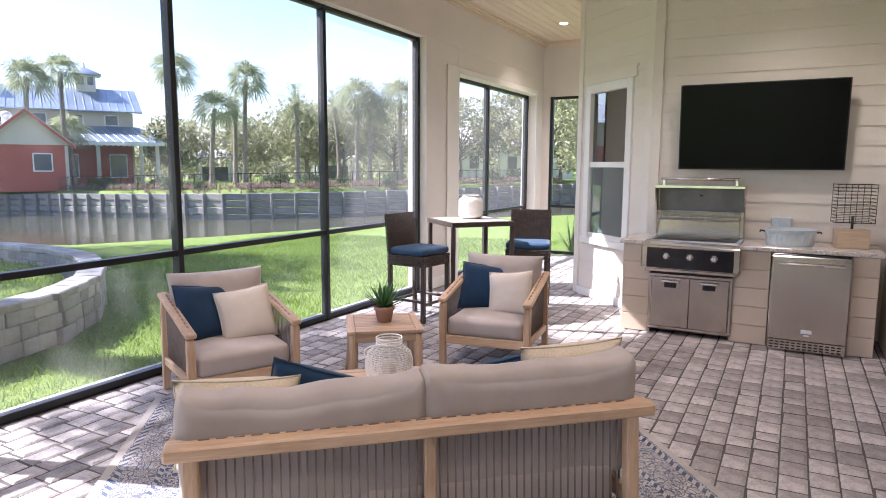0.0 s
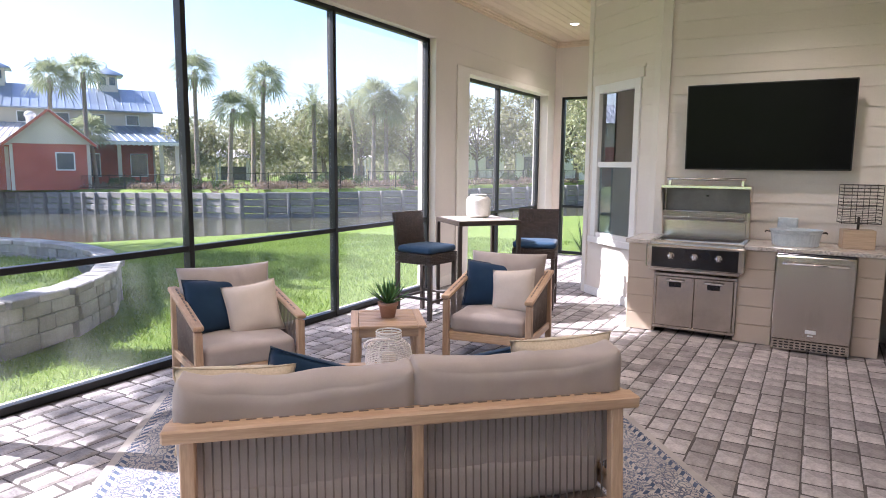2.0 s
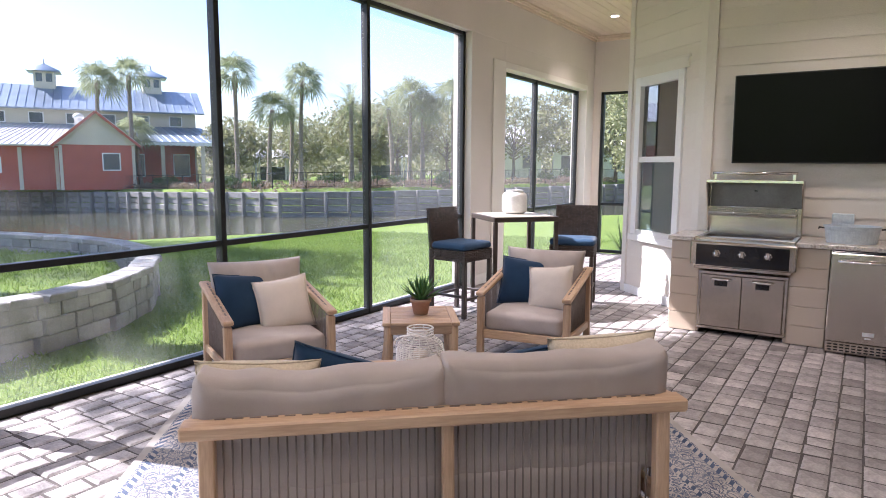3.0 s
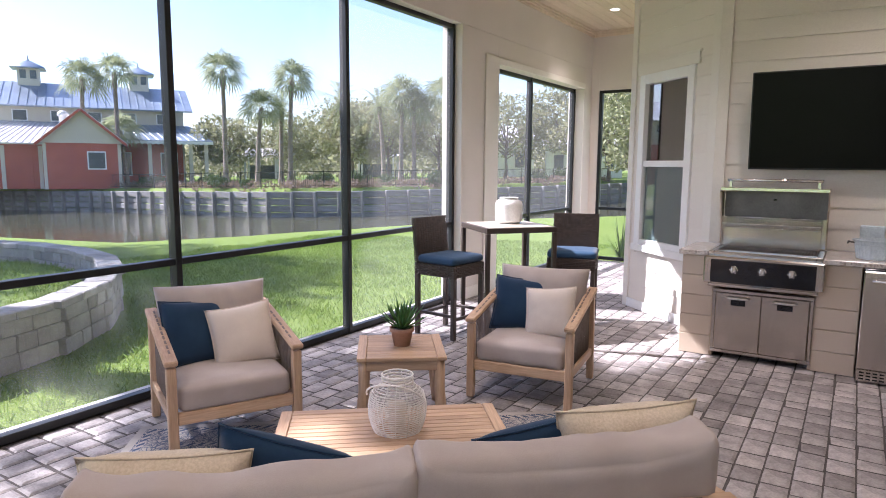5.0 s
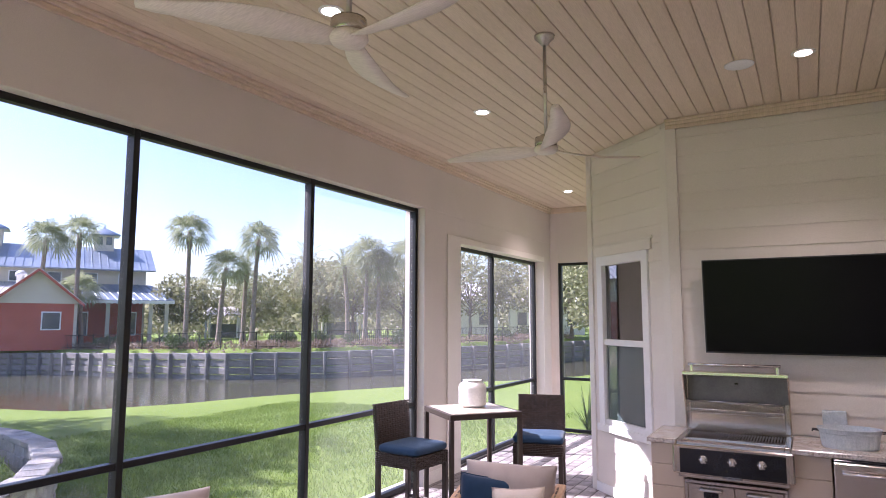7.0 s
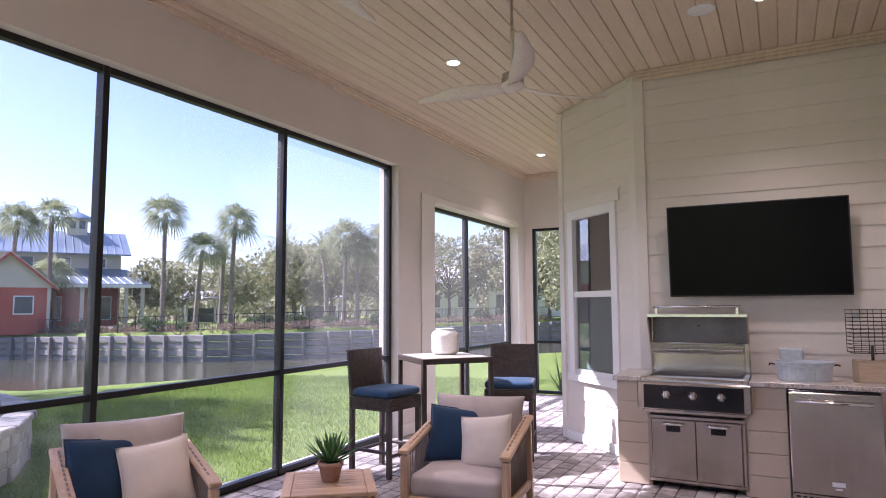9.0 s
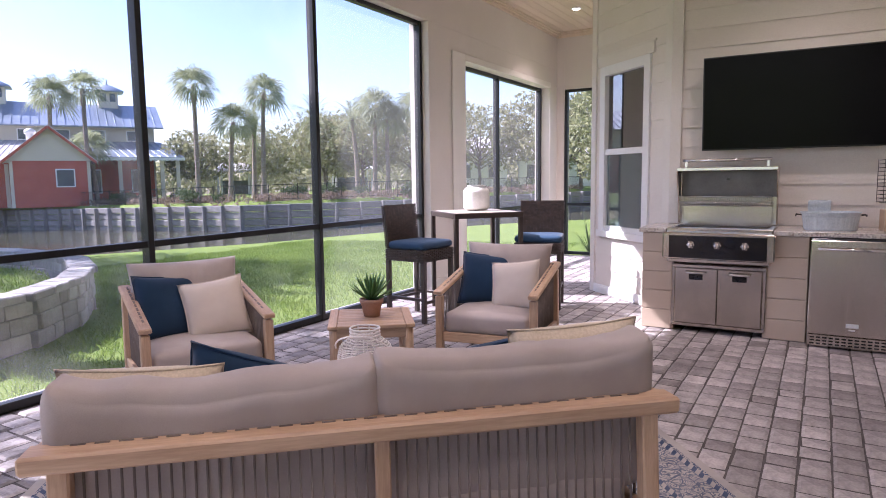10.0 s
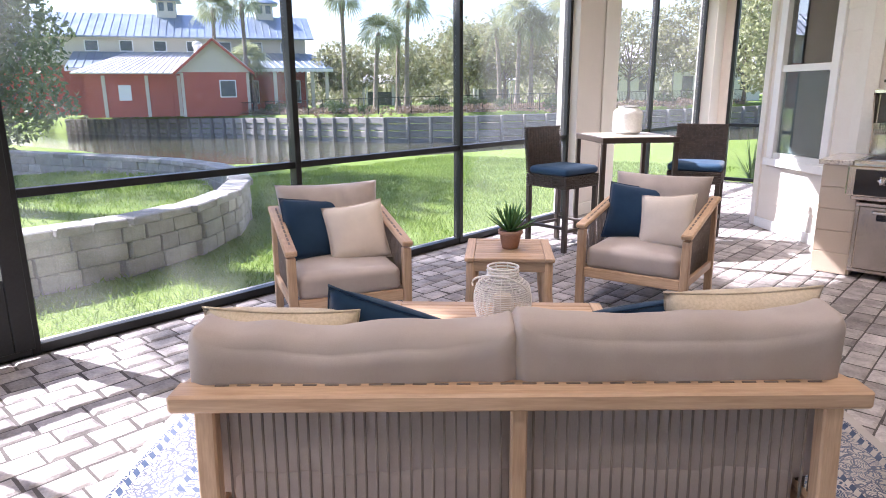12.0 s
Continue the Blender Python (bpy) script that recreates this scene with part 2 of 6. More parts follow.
M_SHRUB = leafy("shrub_leaf", (0.05, 0.085, 0.035), (0.12, 0.16, 0.07), 1.5, 0.3)
M_REDSHRUB = leafy("reddish_groundcover", (0.20, 0.15, 0.12), (0.32, 0.24, 0.17), 1.2, 0.3)
M_GRASS = leafy("grass_blade", (0.12, 0.20, 0.03), (0.25, 0.34, 0.08), 0.7, 0.45)


def lawn_material():
    m, nt, bsdf, vec = begin("lawn")
    big = noise_tex(nt, vec, 0.35, 5.0)
    mid = noise_tex(nt, vec, 4.0, 6.0)
    fine = noise_tex(nt, vec, 45.0, 4.0)
    col = mixed(nt, 0.5, ramp2(nt, big, (0.145, 0.225, 0.045), (0.22, 0.29, 0.07)), ramp2(nt, mid, (0.11, 0.185, 0.032), (0.25, 0.325, 0.085)))
    col = mixed(nt, 0.45, col, ramp2(nt, fine, (0.08, 0.14, 0.022), (0.27, 0.34, 0.10)))
    nt.links.new(col, bsdf.inputs["Base Color"])
    bsdf.inputs["Roughness"].default_value = 0.9
    bsdf.inputs["Specular IOR Level"].default_value = 0.1
    bumped(nt, bsdf, fine, 0.9, 0.05)
    return m


def water_material():
    m, nt, bsdf, vec = begin("pond_water")
    bsdf.inputs["Base Color"].default_value = (0.070, 0.068, 0.042, 1)
    bsdf.inputs["Specular IOR Level"].default_value = 0.3
    bsdf.inputs["Roughness"].default_value = 0.06
    bsdf.inputs["IOR"].default_value = 1.33
    bumped(nt, bsdf, noise_tex(nt, stretched(nt, vec, 1, 1, 1), 2.4, 4.0), 0.20, 0.05)
    return m


def granite_material():
    m, nt, bsdf, vec = begin("granite")
    vo = nt.nodes.new("ShaderNodeTexVoronoi")
    vo.inputs["Scale"].default_value = 95.0
    nt.links.new(vec, vo.inputs["Vector"])
    sep = nt.nodes.new("ShaderNodeSeparateColor")
    nt.links.new(vo.outputs["Color"], sep.inputs[0])
    col = mixed(nt, 0.55, ramp2(nt, sep.outputs[0], (0.12, 0.10, 0.09), (0.72, 0.66, 0.60), 0.12, 0.5), ramp2(nt, noise_tex(nt, vec, 14), (0.50, 0.42, 0.36), (0.70, 0.66, 0.62)))
    nt.links.new(col, bsdf.inputs["Base Color"])
    bsdf.inputs["Roughness"].default_value = 0.14
    return m


def rug_material():
    """Faded oriental carpet: slate-blue field with cream tracery and a banded border."""
    m, nt, bsdf, vec = begin("rug_pile")
    sep = nt.nodes.new("ShaderNodeSeparateXYZ")
    nt.links.new(vec, sep.inputs[0])

    def mth(op, a, b=0.0):
        n = nt.nodes.new("ShaderNodeMath")
        n.operation = op
        for s, v in ((n.inputs[0], a), (n.inputs[1], b)):
            if isinstance(v, (int, float)):
                s.default_value = v
            else:
                nt.links.new(v, s)
        return n.outputs[0]
    ax, ay = mth("ABSOLUTE", sep.outputs[0]), mth("ABSOLUTE", sep.outputs[1])
    edge = mth("MINIMUM", mth("SUBTRACT", RUG_X / 2, ax), mth("SUBTRACT", RUG_Y / 2, ay))
    comb = nt.nodes.new("ShaderNodeCombineXYZ")
    nt.links.new(ax, comb.inputs[0])
    nt.links.new(ay, comb.inputs[1])
    warp = noise_tex(nt, comb.outputs[0], 5.5, 2.0, 0.6)
    rings = mth("ABSOLUTE", mth("SINE", mth("MULTIPLY", warp, 84.0)))
    vo = nt.nodes.new("ShaderNodeTexVoronoi")
    vo.feature = "DISTANCE_TO_EDGE"
    vo.inputs["Scale"].default_value = 19.0
    nt.links.new(comb.outputs[0], vo.inputs["Vector"])
    tracery = mth("MAXIMUM", mth("LESS_THAN", vo.outputs["Distance"], 0.045), mth("GREATER_THAN", rings, 0.86))
    blue = ramp2(nt, noise_tex(nt, vec, 3.0), (0.045, 0.065, 0.115), (0.105, 0.13, 0.19))
    cream = ramp2(nt, noise_tex(nt, vec, 4.0), (0.33, 0.305, 0.28), (0.44, 0.405, 0.375))
    field = mixed(nt, tracery, blue, cream)
    wear = mth("GREATER_THAN", noise_tex(nt, vec, 26.0, 6.0, 0.7), 0.60)
    field = mixed(nt, mth("MULTIPLY", wear, 0.4), field, cream)
    b1 = mth("LESS_THAN", mth("ABSOLUTE", mth("SUBTRACT", edge, 0.20)), 0.11)
    zig = mth("GREATER_THAN", mth("SINE", mth("MULTIPLY", mth("ADD", ax, ay), 95.0)), 0.0)
    border = mixed(nt, mth("MULTIPLY", tracery, 0.85), cream, blue)
    col = mixed(nt, b1, field, border)
    for at, w in ((0.085, 0.018), (0.315, 0.014)):
        line = mth("LESS_THAN", mth("ABSOLUTE", mth("SUBTRACT", edge, at)), w)
        col = mixed(nt, line, col, mixed(nt, zig, cream, blue))
    col = mixed(nt, mth("LESS_THAN", edge, 0.05), col, cream)
    nt.links.new(col, bsdf.inputs["Base Color"])
    bsdf.inputs["Roughness"].default_value = 0.95
    bsdf.inputs["Specular IOR Level"].default_value = 0.1
    bumped(nt, bsdf, noise_tex(nt, vec, 320.0, 2.0), 0.5, 0.003)
    return m


RUG_X, RUG_Y = 3.30, 2.375
M_LAWN, M_WATER, M_GRANITE, M_RUG = lawn_material(), water_material(), granite_material(), rug_material()

# ---- mesh helpers ----
def box(bm, c, s, bev=0.004, m=None, seg=1):
    t = bmesh.new()
    bmesh.ops.create_cube(t, size=1.0)
    for v in t.verts:
        v.co = Vector((v.co.x * s[0], v.co.y * s[1], v.co.z * s[2]))
    if bev:
        bmesh.ops.bevel(t, geom=t.edges[:], offset=min(bev, 0.45 * min(s)), segments=seg, affect="EDGES", profile=0.5)
    mm = Matrix.Translation(c)
    if m is not None:
        mm = m @ mm
    t.transform(mm)
    join(bm, t)


def join(bm, t):
    me = bpy.data.meshes.new("tmp")
    t.to_mesh(me)
    t.free()
    bm.from_mesh(me)
    bpy.data.meshes.remove(me)


def beam(bm, a, b, w, h, bev=0.004, up=(0, 0, 1)):
    """A squared bar from a to b: w across, h in the up direction."""
    a, b, up = Vector(a), Vector(b), Vector(up)
    y = (b - a).normalized()
    x = y.cross(up).normalized()
    z = x.cross(y)
    m = Matrix((x, y, z)).transposed().to_4x4()
    m.translation = (a + b) / 2
    box(bm, (0, 0, 0), (w, (b - a).length, h), bev, m)


def rod(bm, a, b, r, n=10, r2=None):
    a, b = Vector(a), Vector(b)
    t = bmesh.new()
    bmesh.ops.create_cone(t, cap_ends=True, segments=n, radius1=r, radius2=r if r2 is None else r2, depth=(b - a).length)
    m = (b - a).to_track_quat("Z", "Y").to_matrix().to_4x4()
    m.translation = (a + b) / 2
    t.transform(m)
    for f in t.faces:
        f.smooth = len(f.verts) == 4
    join(bm, t)


def tube(bm, pts, r, n=6, closed=False):
    pts = [Vector(p) for p in pts]
    rings, k = [], len(pts)
    for i, p in enumerate(pts):
        q0 = pts[(i - 1) % k] if closed or i else p
        q1 = pts[(i + 1) % k] if closed or i < k - 1 else p
        d = (q1 - q0).normalized()
        ref = Vector((0, 0, 1)) if abs(d.z) < 0.95 else Vector((1, 0, 0))
        x = d.cross(ref).normalized()
        y = x.cross(d)
        rr = r[i] if isinstance(r, (list, tuple)) else r
        rings.append([bm.verts.new(p + rr * (math.cos(a) * x + math.sin(a) * y)) for a in (2 * math.pi * j / n for j in range(n))])
    for i in range(k if closed else k - 1):
        A, B = rings[i], rings[(i + 1) % k]
        for j in range(n):
            bm.faces.new((A[j], A[(j + 1) % n], B[(j + 1) % n], B[j])).smooth = True
    if not closed:
        bm.faces.new(rings[0][::-1])
        bm.faces.new(rings[-1])


def lathe(bm, prof, n=28, c=(0, 0, 0)):
    rings = [[bm.verts.new((c[0] + r * math.cos(2 * math.pi * j / n), c[1] + r * math.sin(2 * math.pi * j / n), c[2] + z)) for j in range(n)] for r, z in prof]
    for A, B in zip(rings, rings[1:]):
        for j in range(n):
            bm.faces.new((A[j], A[(j + 1) % n], B[(j + 1) % n], B[j])).smooth = True
    bm.faces.new(rings[0][::-1])
    bm.faces.new(rings[-1])


def cushion(bm, c, s, r=0.05, puff=0.02, wrinkle=0.006, m=None, seed=0.0, n=18, ears=0.0):
    """A stuffed box cushion: rounded edges, bulging faces, uneven seams."""
    t = bmesh.new()
    bmesh.ops.create_cube(t, size=2.0)
    bmesh.ops.subdivide_edges(t, edges=t.edges[:], cuts=n, use_grid_fill=True)
    hx, hy, hz = s[0] / 2, s[1] / 2, s[2] / 2
    rr = min(r, hx, hy, hz)
    for v in t.verts:
        u = v.co.copy()
        p = Vector((u.x * hx, u.y * hy, u.z * hz))
        q = Vector((max(-hx + rr, min(hx - rr, p.x)), max(-hy + rr, min(hy - rr, p.y)), max(-hz + rr, min(hz - rr, p.z))))
        d = p - q
        if d.length > 1e-6:
            p = q + d.normalized() * rr
        fx, fy, fz = 1 - u.x * u.x, 1 - u.y * u.y, 1 - u.z * u.z
        p += Vector((puff * 0.4 * u.x * fy * fz, puff * 0.4 * u.y * fx * fz, puff * u.z * fx * fy))
        w = noise.noise(Vector((p.x * 4 + seed, p.y * 4, p.z * 4))) + 0.5 * noise.noise(Vector((p.x * 11, p.y * 11 + seed, p.z * 11)))
        p += u.normalized() * wrinkle * w
        if ears:
            lift = max(0.0, u.z)
            p.z += lift * (ears * abs(u.x) ** 5 - 0.55 * ears * (1 - u.x * u.x) + 0.35 * ears * noise.noise(Vector((p.x * 6 + seed, 0.3, 0))))
            p.y += 0.010 * noise.noise(Vector((p.x * 13 + seed, p.z * 3, 0.5))) * (0.4 + 0.6 * abs(u.z))
        v.co = p
    for f in t.faces:
        f.smooth = True
    t.transform((m if m is not None else Matrix()) @ Matrix.Translation(c))
    join(bm, t)


def pillow(bm, w, h, d, m=None, seed=0.0, n=16, pinch=0.075, crease=0.0):
    """A knife-edge throw pillow standing in its own x-z plane."""
    t = bmesh.new()
    sheets = []
    for side in (1, -1):
        g = []
        for i in range(n + 1):
            row = []
            for j in range(n + 1):
                u, v = 2 * i / n - 1, 2 * j / n - 1
                th = ((1 - abs(u) ** 2.6) * (1 - abs(v) ** 2.6)) ** 0.55
                x = w / 2 * u * (1 - pinch * (1 - v * v))
                z = h / 2 * v * (1 - pinch * (1 - u * u))
                wob = 0.10 * noise.noise(Vector((u * 2.2 + seed, v * 2.2, side * 3)))
                fold = noise.noise(Vector((u * 7.0 + seed, v * 1.6, side))) + 0.6 * noise.noise(Vector((u * 15.0, v * 4.0 + seed, side)))
                wob += crease * fold * (0.25 + 0.75 * max(0.0, v))
                row.append(t.verts.new((x, side * d / 2 * th * (1 + wob), z)))
            g.append(row)
        sheets.append(g)
        for i in range(n):
            for j in range(n):
                q = (g[i][j], g[i + 1][j], g[i + 1][j + 1], g[i][j + 1])
                t.faces.new(q if side < 0 else q[::-1]).smooth = True
    bmesh.ops.remove_doubles(t, verts=t.verts[:], dist=1e-5)
    if m is not None:
        t.transform(m)
    join(bm, t)


def part(name, bm, material, parent=None, label=""):
    me = bpy.data.meshes.new(name)
    bm.to_mesh(me)
    bm.free()
    me.materials.append(material)
    ob = new(name, me)
    ob.parent = parent
    if label:
        ob["label"] = label
    return ob


def thing(name, label, category, m=None, group="", kind=""):
    ob = new(name)
    ob.empty_display_size = 0.1
    if m is not None:
        ob.matrix_basis = m
    return tagged(ob, label, category, group, kind)


def setting(name, bm, material, label, category):
    return tagged(part(name, bm, material), label, category, kind="structure")


def boxed(name, boxes, material, parent=None, label="", bev=0.004):
    bm = bmesh.new()
    for c, s in boxes:
        box(bm, c, s, bev)
    return part(name, bm, material, parent, label)


def span(x0, x1, y0, y1, z0, z1):
    return ((x0 + x1) / 2, (y0 + y1) / 2, (z0 + z1) / 2), (x1 - x0, y1 - y0, z1 - z0)

# ---- the porch: floor, walls, ceiling ----
Y_BACK, Y_FAR, X_IN, X_HOUSE, Z_CEIL, Y_TV = -2.4, 13.0, 0.13, 5.40, 4.10, 8.40
Z_TOP1, Z_TOP2, Z_RAIL = 3.43, 3.07, 0.985
setting("floor", (lambda b: (box(b, *span(-0.02, X_HOUSE + 0.1, Y_BACK, Y_FAR, -0.25, -0.009), 0), b)[1])(bmesh.new()), M_JOINT, "sandy joints of the paved porch floor", "floor")
boxed_setting = lambda name, boxes, mat, label, cat: tagged(boxed(name, boxes, mat, None, label, 0.003), label, cat, kind="structure")
# screen wall: header over the long opening, lower header beyond the column
boxed_setting("wall_screen_side", [span(-0.16, X_IN, Y_BACK, Y_FAR, Z_TOP1, 4.3)], M_WALL_DIMMED, "cream painted header over the screened wall, dimmed as backlit", "wall")
boxed_setting("wall_low_header", [span(-0.16, X_IN - 0.002, 9.37, 12.63, Z_TOP2, Z_TOP1)], M_WALL_DIMMED, "cream painted lower header past the column, dimmed as backlit", "wall")
boxed_setting("wall_column", [span(-0.16, X_IN - 0.001, 8.43, 9.37, -0.2, Z_TOP1)], M_WALL_DIMMED, "cream painted column between two screens, dimmed as backlit", "column")
boxed_setting("wall_corner_column", [span(-0.16, X_IN - 0.001, 12.63, Y_FAR, -0.2, Z_TOP1)], M_WALL_DIMMED, "cream painted corner column of the porch, dimmed as backlit", "column")
boxed_setting("wall_far", [span(-0.16, 0.27, Y_FAR + 0.002, Y_FAR + 0.28, -0.2, 4.3), span(0.27, 2.6, Y_FAR + 0.002, Y_FAR + 0.28, Z_TOP2, 4.3), span(1.95, 2.6, Y_FAR + 0.002, Y_FAR + 0.28, -0.2, Z_TOP2)],
              M_WALL_DIMMED, "cream painted far end wall round a narrow screen", "wall")
# Unseen end wall, assumed mostly open so daylight reaches the sofa's back.
boxed_setting("wall_back", [span(-0.16, X_HOUSE + 0.2, Y_BACK - 0.2, Y_BACK - 0.002, 3.45, 4.3), span(-0.16, 0.35, Y_BACK - 0.2, Y_BACK - 0.002, -0.2, 3.45), span(4.9, X_HOUSE + 0.2, Y_BACK - 0.2, Y_BACK - 0.002, -0.2, 3.45)], M_WALL_DIMMED, "unseen cream painted header and piers added round the back opening", "wall")
# house wall with a sliding door and the open door's gap
SL0, SL1, SLH, DR0, DR1, DRH = 3.55, 6.95, 2.40, 0.92, 1.90, 2.42
boxed_setting("wall_house", [span(X_HOUSE, X_HOUSE + 0.2, Y_BACK, DR0, -0.2, 4.3), span(X_HOUSE, X_HOUSE + 0.2, DR0, DR1, DRH, 4.3), span(X_HOUSE, X_HOUSE + 0.2, DR1, SL0, -0.2, 4.3),
                             span(X_HOUSE, X_HOUSE + 0.2, SL0, SL1, SLH, 4.3), span(X_HOUSE, X_HOUSE + 0.2, SL1, Y_TV + 0.2, -0.2, 4.3)], M_BOARD, "cream painted house wall beside the porch", "wall")
# wall behind the grill, with the clapboards as pieces
wall_tv = boxed_setting("wall_grill", [span(3.08, X_HOUSE, Y_TV + 0.014, Y_TV + 0.22, -0.2, 4.3)], M_BOARD, "cream clapboard wall behind the outdoor kitchen", "wall")
boxed_setting("room_inside", [span(X_HOUSE + 0.21, 9.5, Y_BACK, Y_TV, -0.2, -0.02), span(9.5, 9.7, Y_BACK, Y_TV, -0.2, 3.2), span(X_HOUSE + 0.21, 9.7, Y_BACK, Y_TV, 3.0, 3.2),
                              span(X_HOUSE + 0.21, 9.5, Y_TV - 0.3, Y_TV - 0.1, -0.02, 3.0), span(X_HOUSE + 0.21, 9.5, Y_BACK - 0.2, Y_BACK, -0.02, 3.0)], M_ROOM, "dim plain room behind the glass doors", "room")
# the slanted bay wall
BA, BB = Vector((1.96, 9.42, 0)), Vector((3.10, 8.41, 0))
BD = (BB - BA).normalized()
BN = Vector((BD.y, -BD.x, 0))
BL = (BB - BA).length
M_BAY = Matrix(((BD.x, -BN.x, 0, BA.x), (BD.y, -BN.y, 0, BA.y), (0, 0, 1, 0), (0, 0, 0, 1)))
WX0, WX1, WZ0, WZ1 = 0.25, 1.085, 0.80, 2.70
bm = bmesh.new()
for c, s in (span(0, WX0, 0.012, 0.2, -0.2, 4.3), span(WX1, BL, 0.012, 0.2, -0.2, 4.3), span(WX0, WX1, 0.012, 0.2, -0.2, WZ0), span(WX0, WX1, 0.012, 0.2, WZ1, 4.3)):
    box(bm, c, s, 0.002, M_BAY)
wall_bay = setting("wall_bay", bm, M_BOARD, "slanted cream clapboard wall with a sash window", "wall")
boxed_setting("wall_side", [span(1.96, 2.16, 9.47, Y_FAR, -0.2, 4.3)], M_BOARD, "cream painted house wall past the bay", "wall")
# shallow room behind the bay window
boxed_setting("room_bay", [span(2.17, 4.6, 12.3, 12.5, -0.2, 4.2), span(4.5, 4.7, 8.7, 12.4, -0.2, 4.2), span(2.17, 4.5, 9.75, 12.3, -0.2, 0.0), span(2.17, 4.5, 9.75, 12.3, 3.2, 3.3)], M_ROOM, "dim plain room behind the bay window", "room")


def clapboards(owner, m, x0, x1, z0, z1, gap, hole=None):
    """Lapped boards, each tilted a little out at its lower edge."""
    cache, z = {}, z0
    while z < z1 - 0.02:
        h = min(gap, z1 - z)
        runs = [(x0, x1)]
        if hole and z + h > hole[2] and z < hole[3]:
            runs = [(x0, hole[0]), (hole[1], x1)]
        for a, b in runs:
            key = (round(a, 3), round(b, 3), round(h, 3))
            if key not in cache:
                t = bmesh.new()
                vs = [t.verts.new(p) for p in ((a, 0.012, 0), (b, 0.012, 0), (b, -0.007, 0), (a, -0.007, 0), (a, 0.012, h), (b, 0.012, h), (b, 0.004, h), (a, 0.004, h))]
                for f in ((0, 1, 2, 3), (4, 7, 6, 5), (3, 2, 6, 7), (0, 3, 7, 4), (1, 5, 6, 2), (0, 4, 5, 1)):
                    t.faces.new([vs[i] for i in f])
                bmesh.ops.recalc_face_normals(t, faces=t.faces[:])
                me = bpy.data.meshes.new("board")
                t.to_mesh(me)
                t.free()
                me.materials.append(M_BOARD)
                cache[key] = me
            ob = new("board", cache[key])
            ob.parent = owner
            ob.matrix_basis = m @ Matrix.Translation((0, 0, z))
        z += gap



# ceiling of boards running along the porch, one mesh
bm = bmesh.new()
x = -0.16
while x < X_HOUSE + 0.2:
    box(bm, *span(x + 0.002, min(x + 0.148, X_HOUSE + 0.2), Y_BACK, Y_FAR + 0.2, Z_CEIL, Z_CEIL + 0.03), 0.006)
    x += 0.15
box(bm, *span(-0.3, X_HOUSE + 0.4, Y_BACK - 0.2, Y_FAR + 0.3, Z_CEIL + 0.031, Z_CEIL + 0.16), 0)
setting("ceiling", bm, M_CEIL, "tan painted tongue-and-groove board ceiling", "ceiling")
boxed_setting("roof_eave", [span(-0.75, X_HOUSE + 4.6, Y_BACK - 0.6, Y_FAR + 0.7, 4.32, 4.5)], M_TRIM, "plain porch roof with an eave", "roof")
# crown moulding and corner trims
bm = bmesh.new()
for d, z0, z1 in ((0.028, 4.00, 4.04), (0.05, 4.04, 4.07), (0.075, 4.07, 4.098)):
    box(bm, *span(X_IN + 0.001, X_IN + d, Y_BACK, Y_FAR - 0.001, z0, z1), 0.004)
    box(bm, *span(X_IN + d, 1.96, Y_FAR - d, Y_FAR - 0.001, z0, z1), 0.004)
    box(bm, *span(3.10, X_HOUSE, Y_TV - 0.008 - d, Y_TV - 0.008, z0, z1), 0.004)
setting("trim_crown", bm, M_CEIL, "stepped tan crown moulding under the ceiling", "moulding")
bm = bmesh.new()
box(bm, *span(BL - 0.10, BL + 0.03, -0.03, 0.012, 0.0, 4.03), 0.004, M_BAY)
box(bm, *span(3.09, 3.20, Y_TV - 0.03, Y_TV + 0.014, 0.0, 4.03), 0.004)
box(bm, *span(-0.03, 0.07, -0.024, 0.012, 0.0, 4.08), 0.004, M_BAY)
setting("trim_corner", bm, M_TRIM, "cream painted corner boards of the bay", "trim")
bm = bmesh.new()
box(bm, *span(0.07, BL - 0.1, -0.028, -0.012, 0.0, 0.11), 0.004, M_BAY)
setting("baseboard_bay", bm, M_WHITE, "white board along the foot of the bay wall", "baseboard")
bm = bmesh.new()
for y0, y1 in ((8.435, 9.365), (12.635, Y_FAR - 0.002)):
    box(bm, *span(X_IN + 0.001, X_IN + 0.018, y0, y1, 0.0, 0.15), 0.004)
setting("baseboard_column", bm, M_TRIM, "cream boards round the column's foot", "baseboard")
bm = bmesh.new()
box(bm, *span(X_IN + 0.001, X_IN + 0.02, 9.0, 9.37, 0.151, 3.16), 0.004)
box(bm, *span(X_IN + 0.001, X_IN + 0.02, 9.371, 12.63, Z_TOP2, 3.16), 0.004)
setting("trim_casing", bm, M_TRIM, "cream casing boards round the lower screens", "trim")


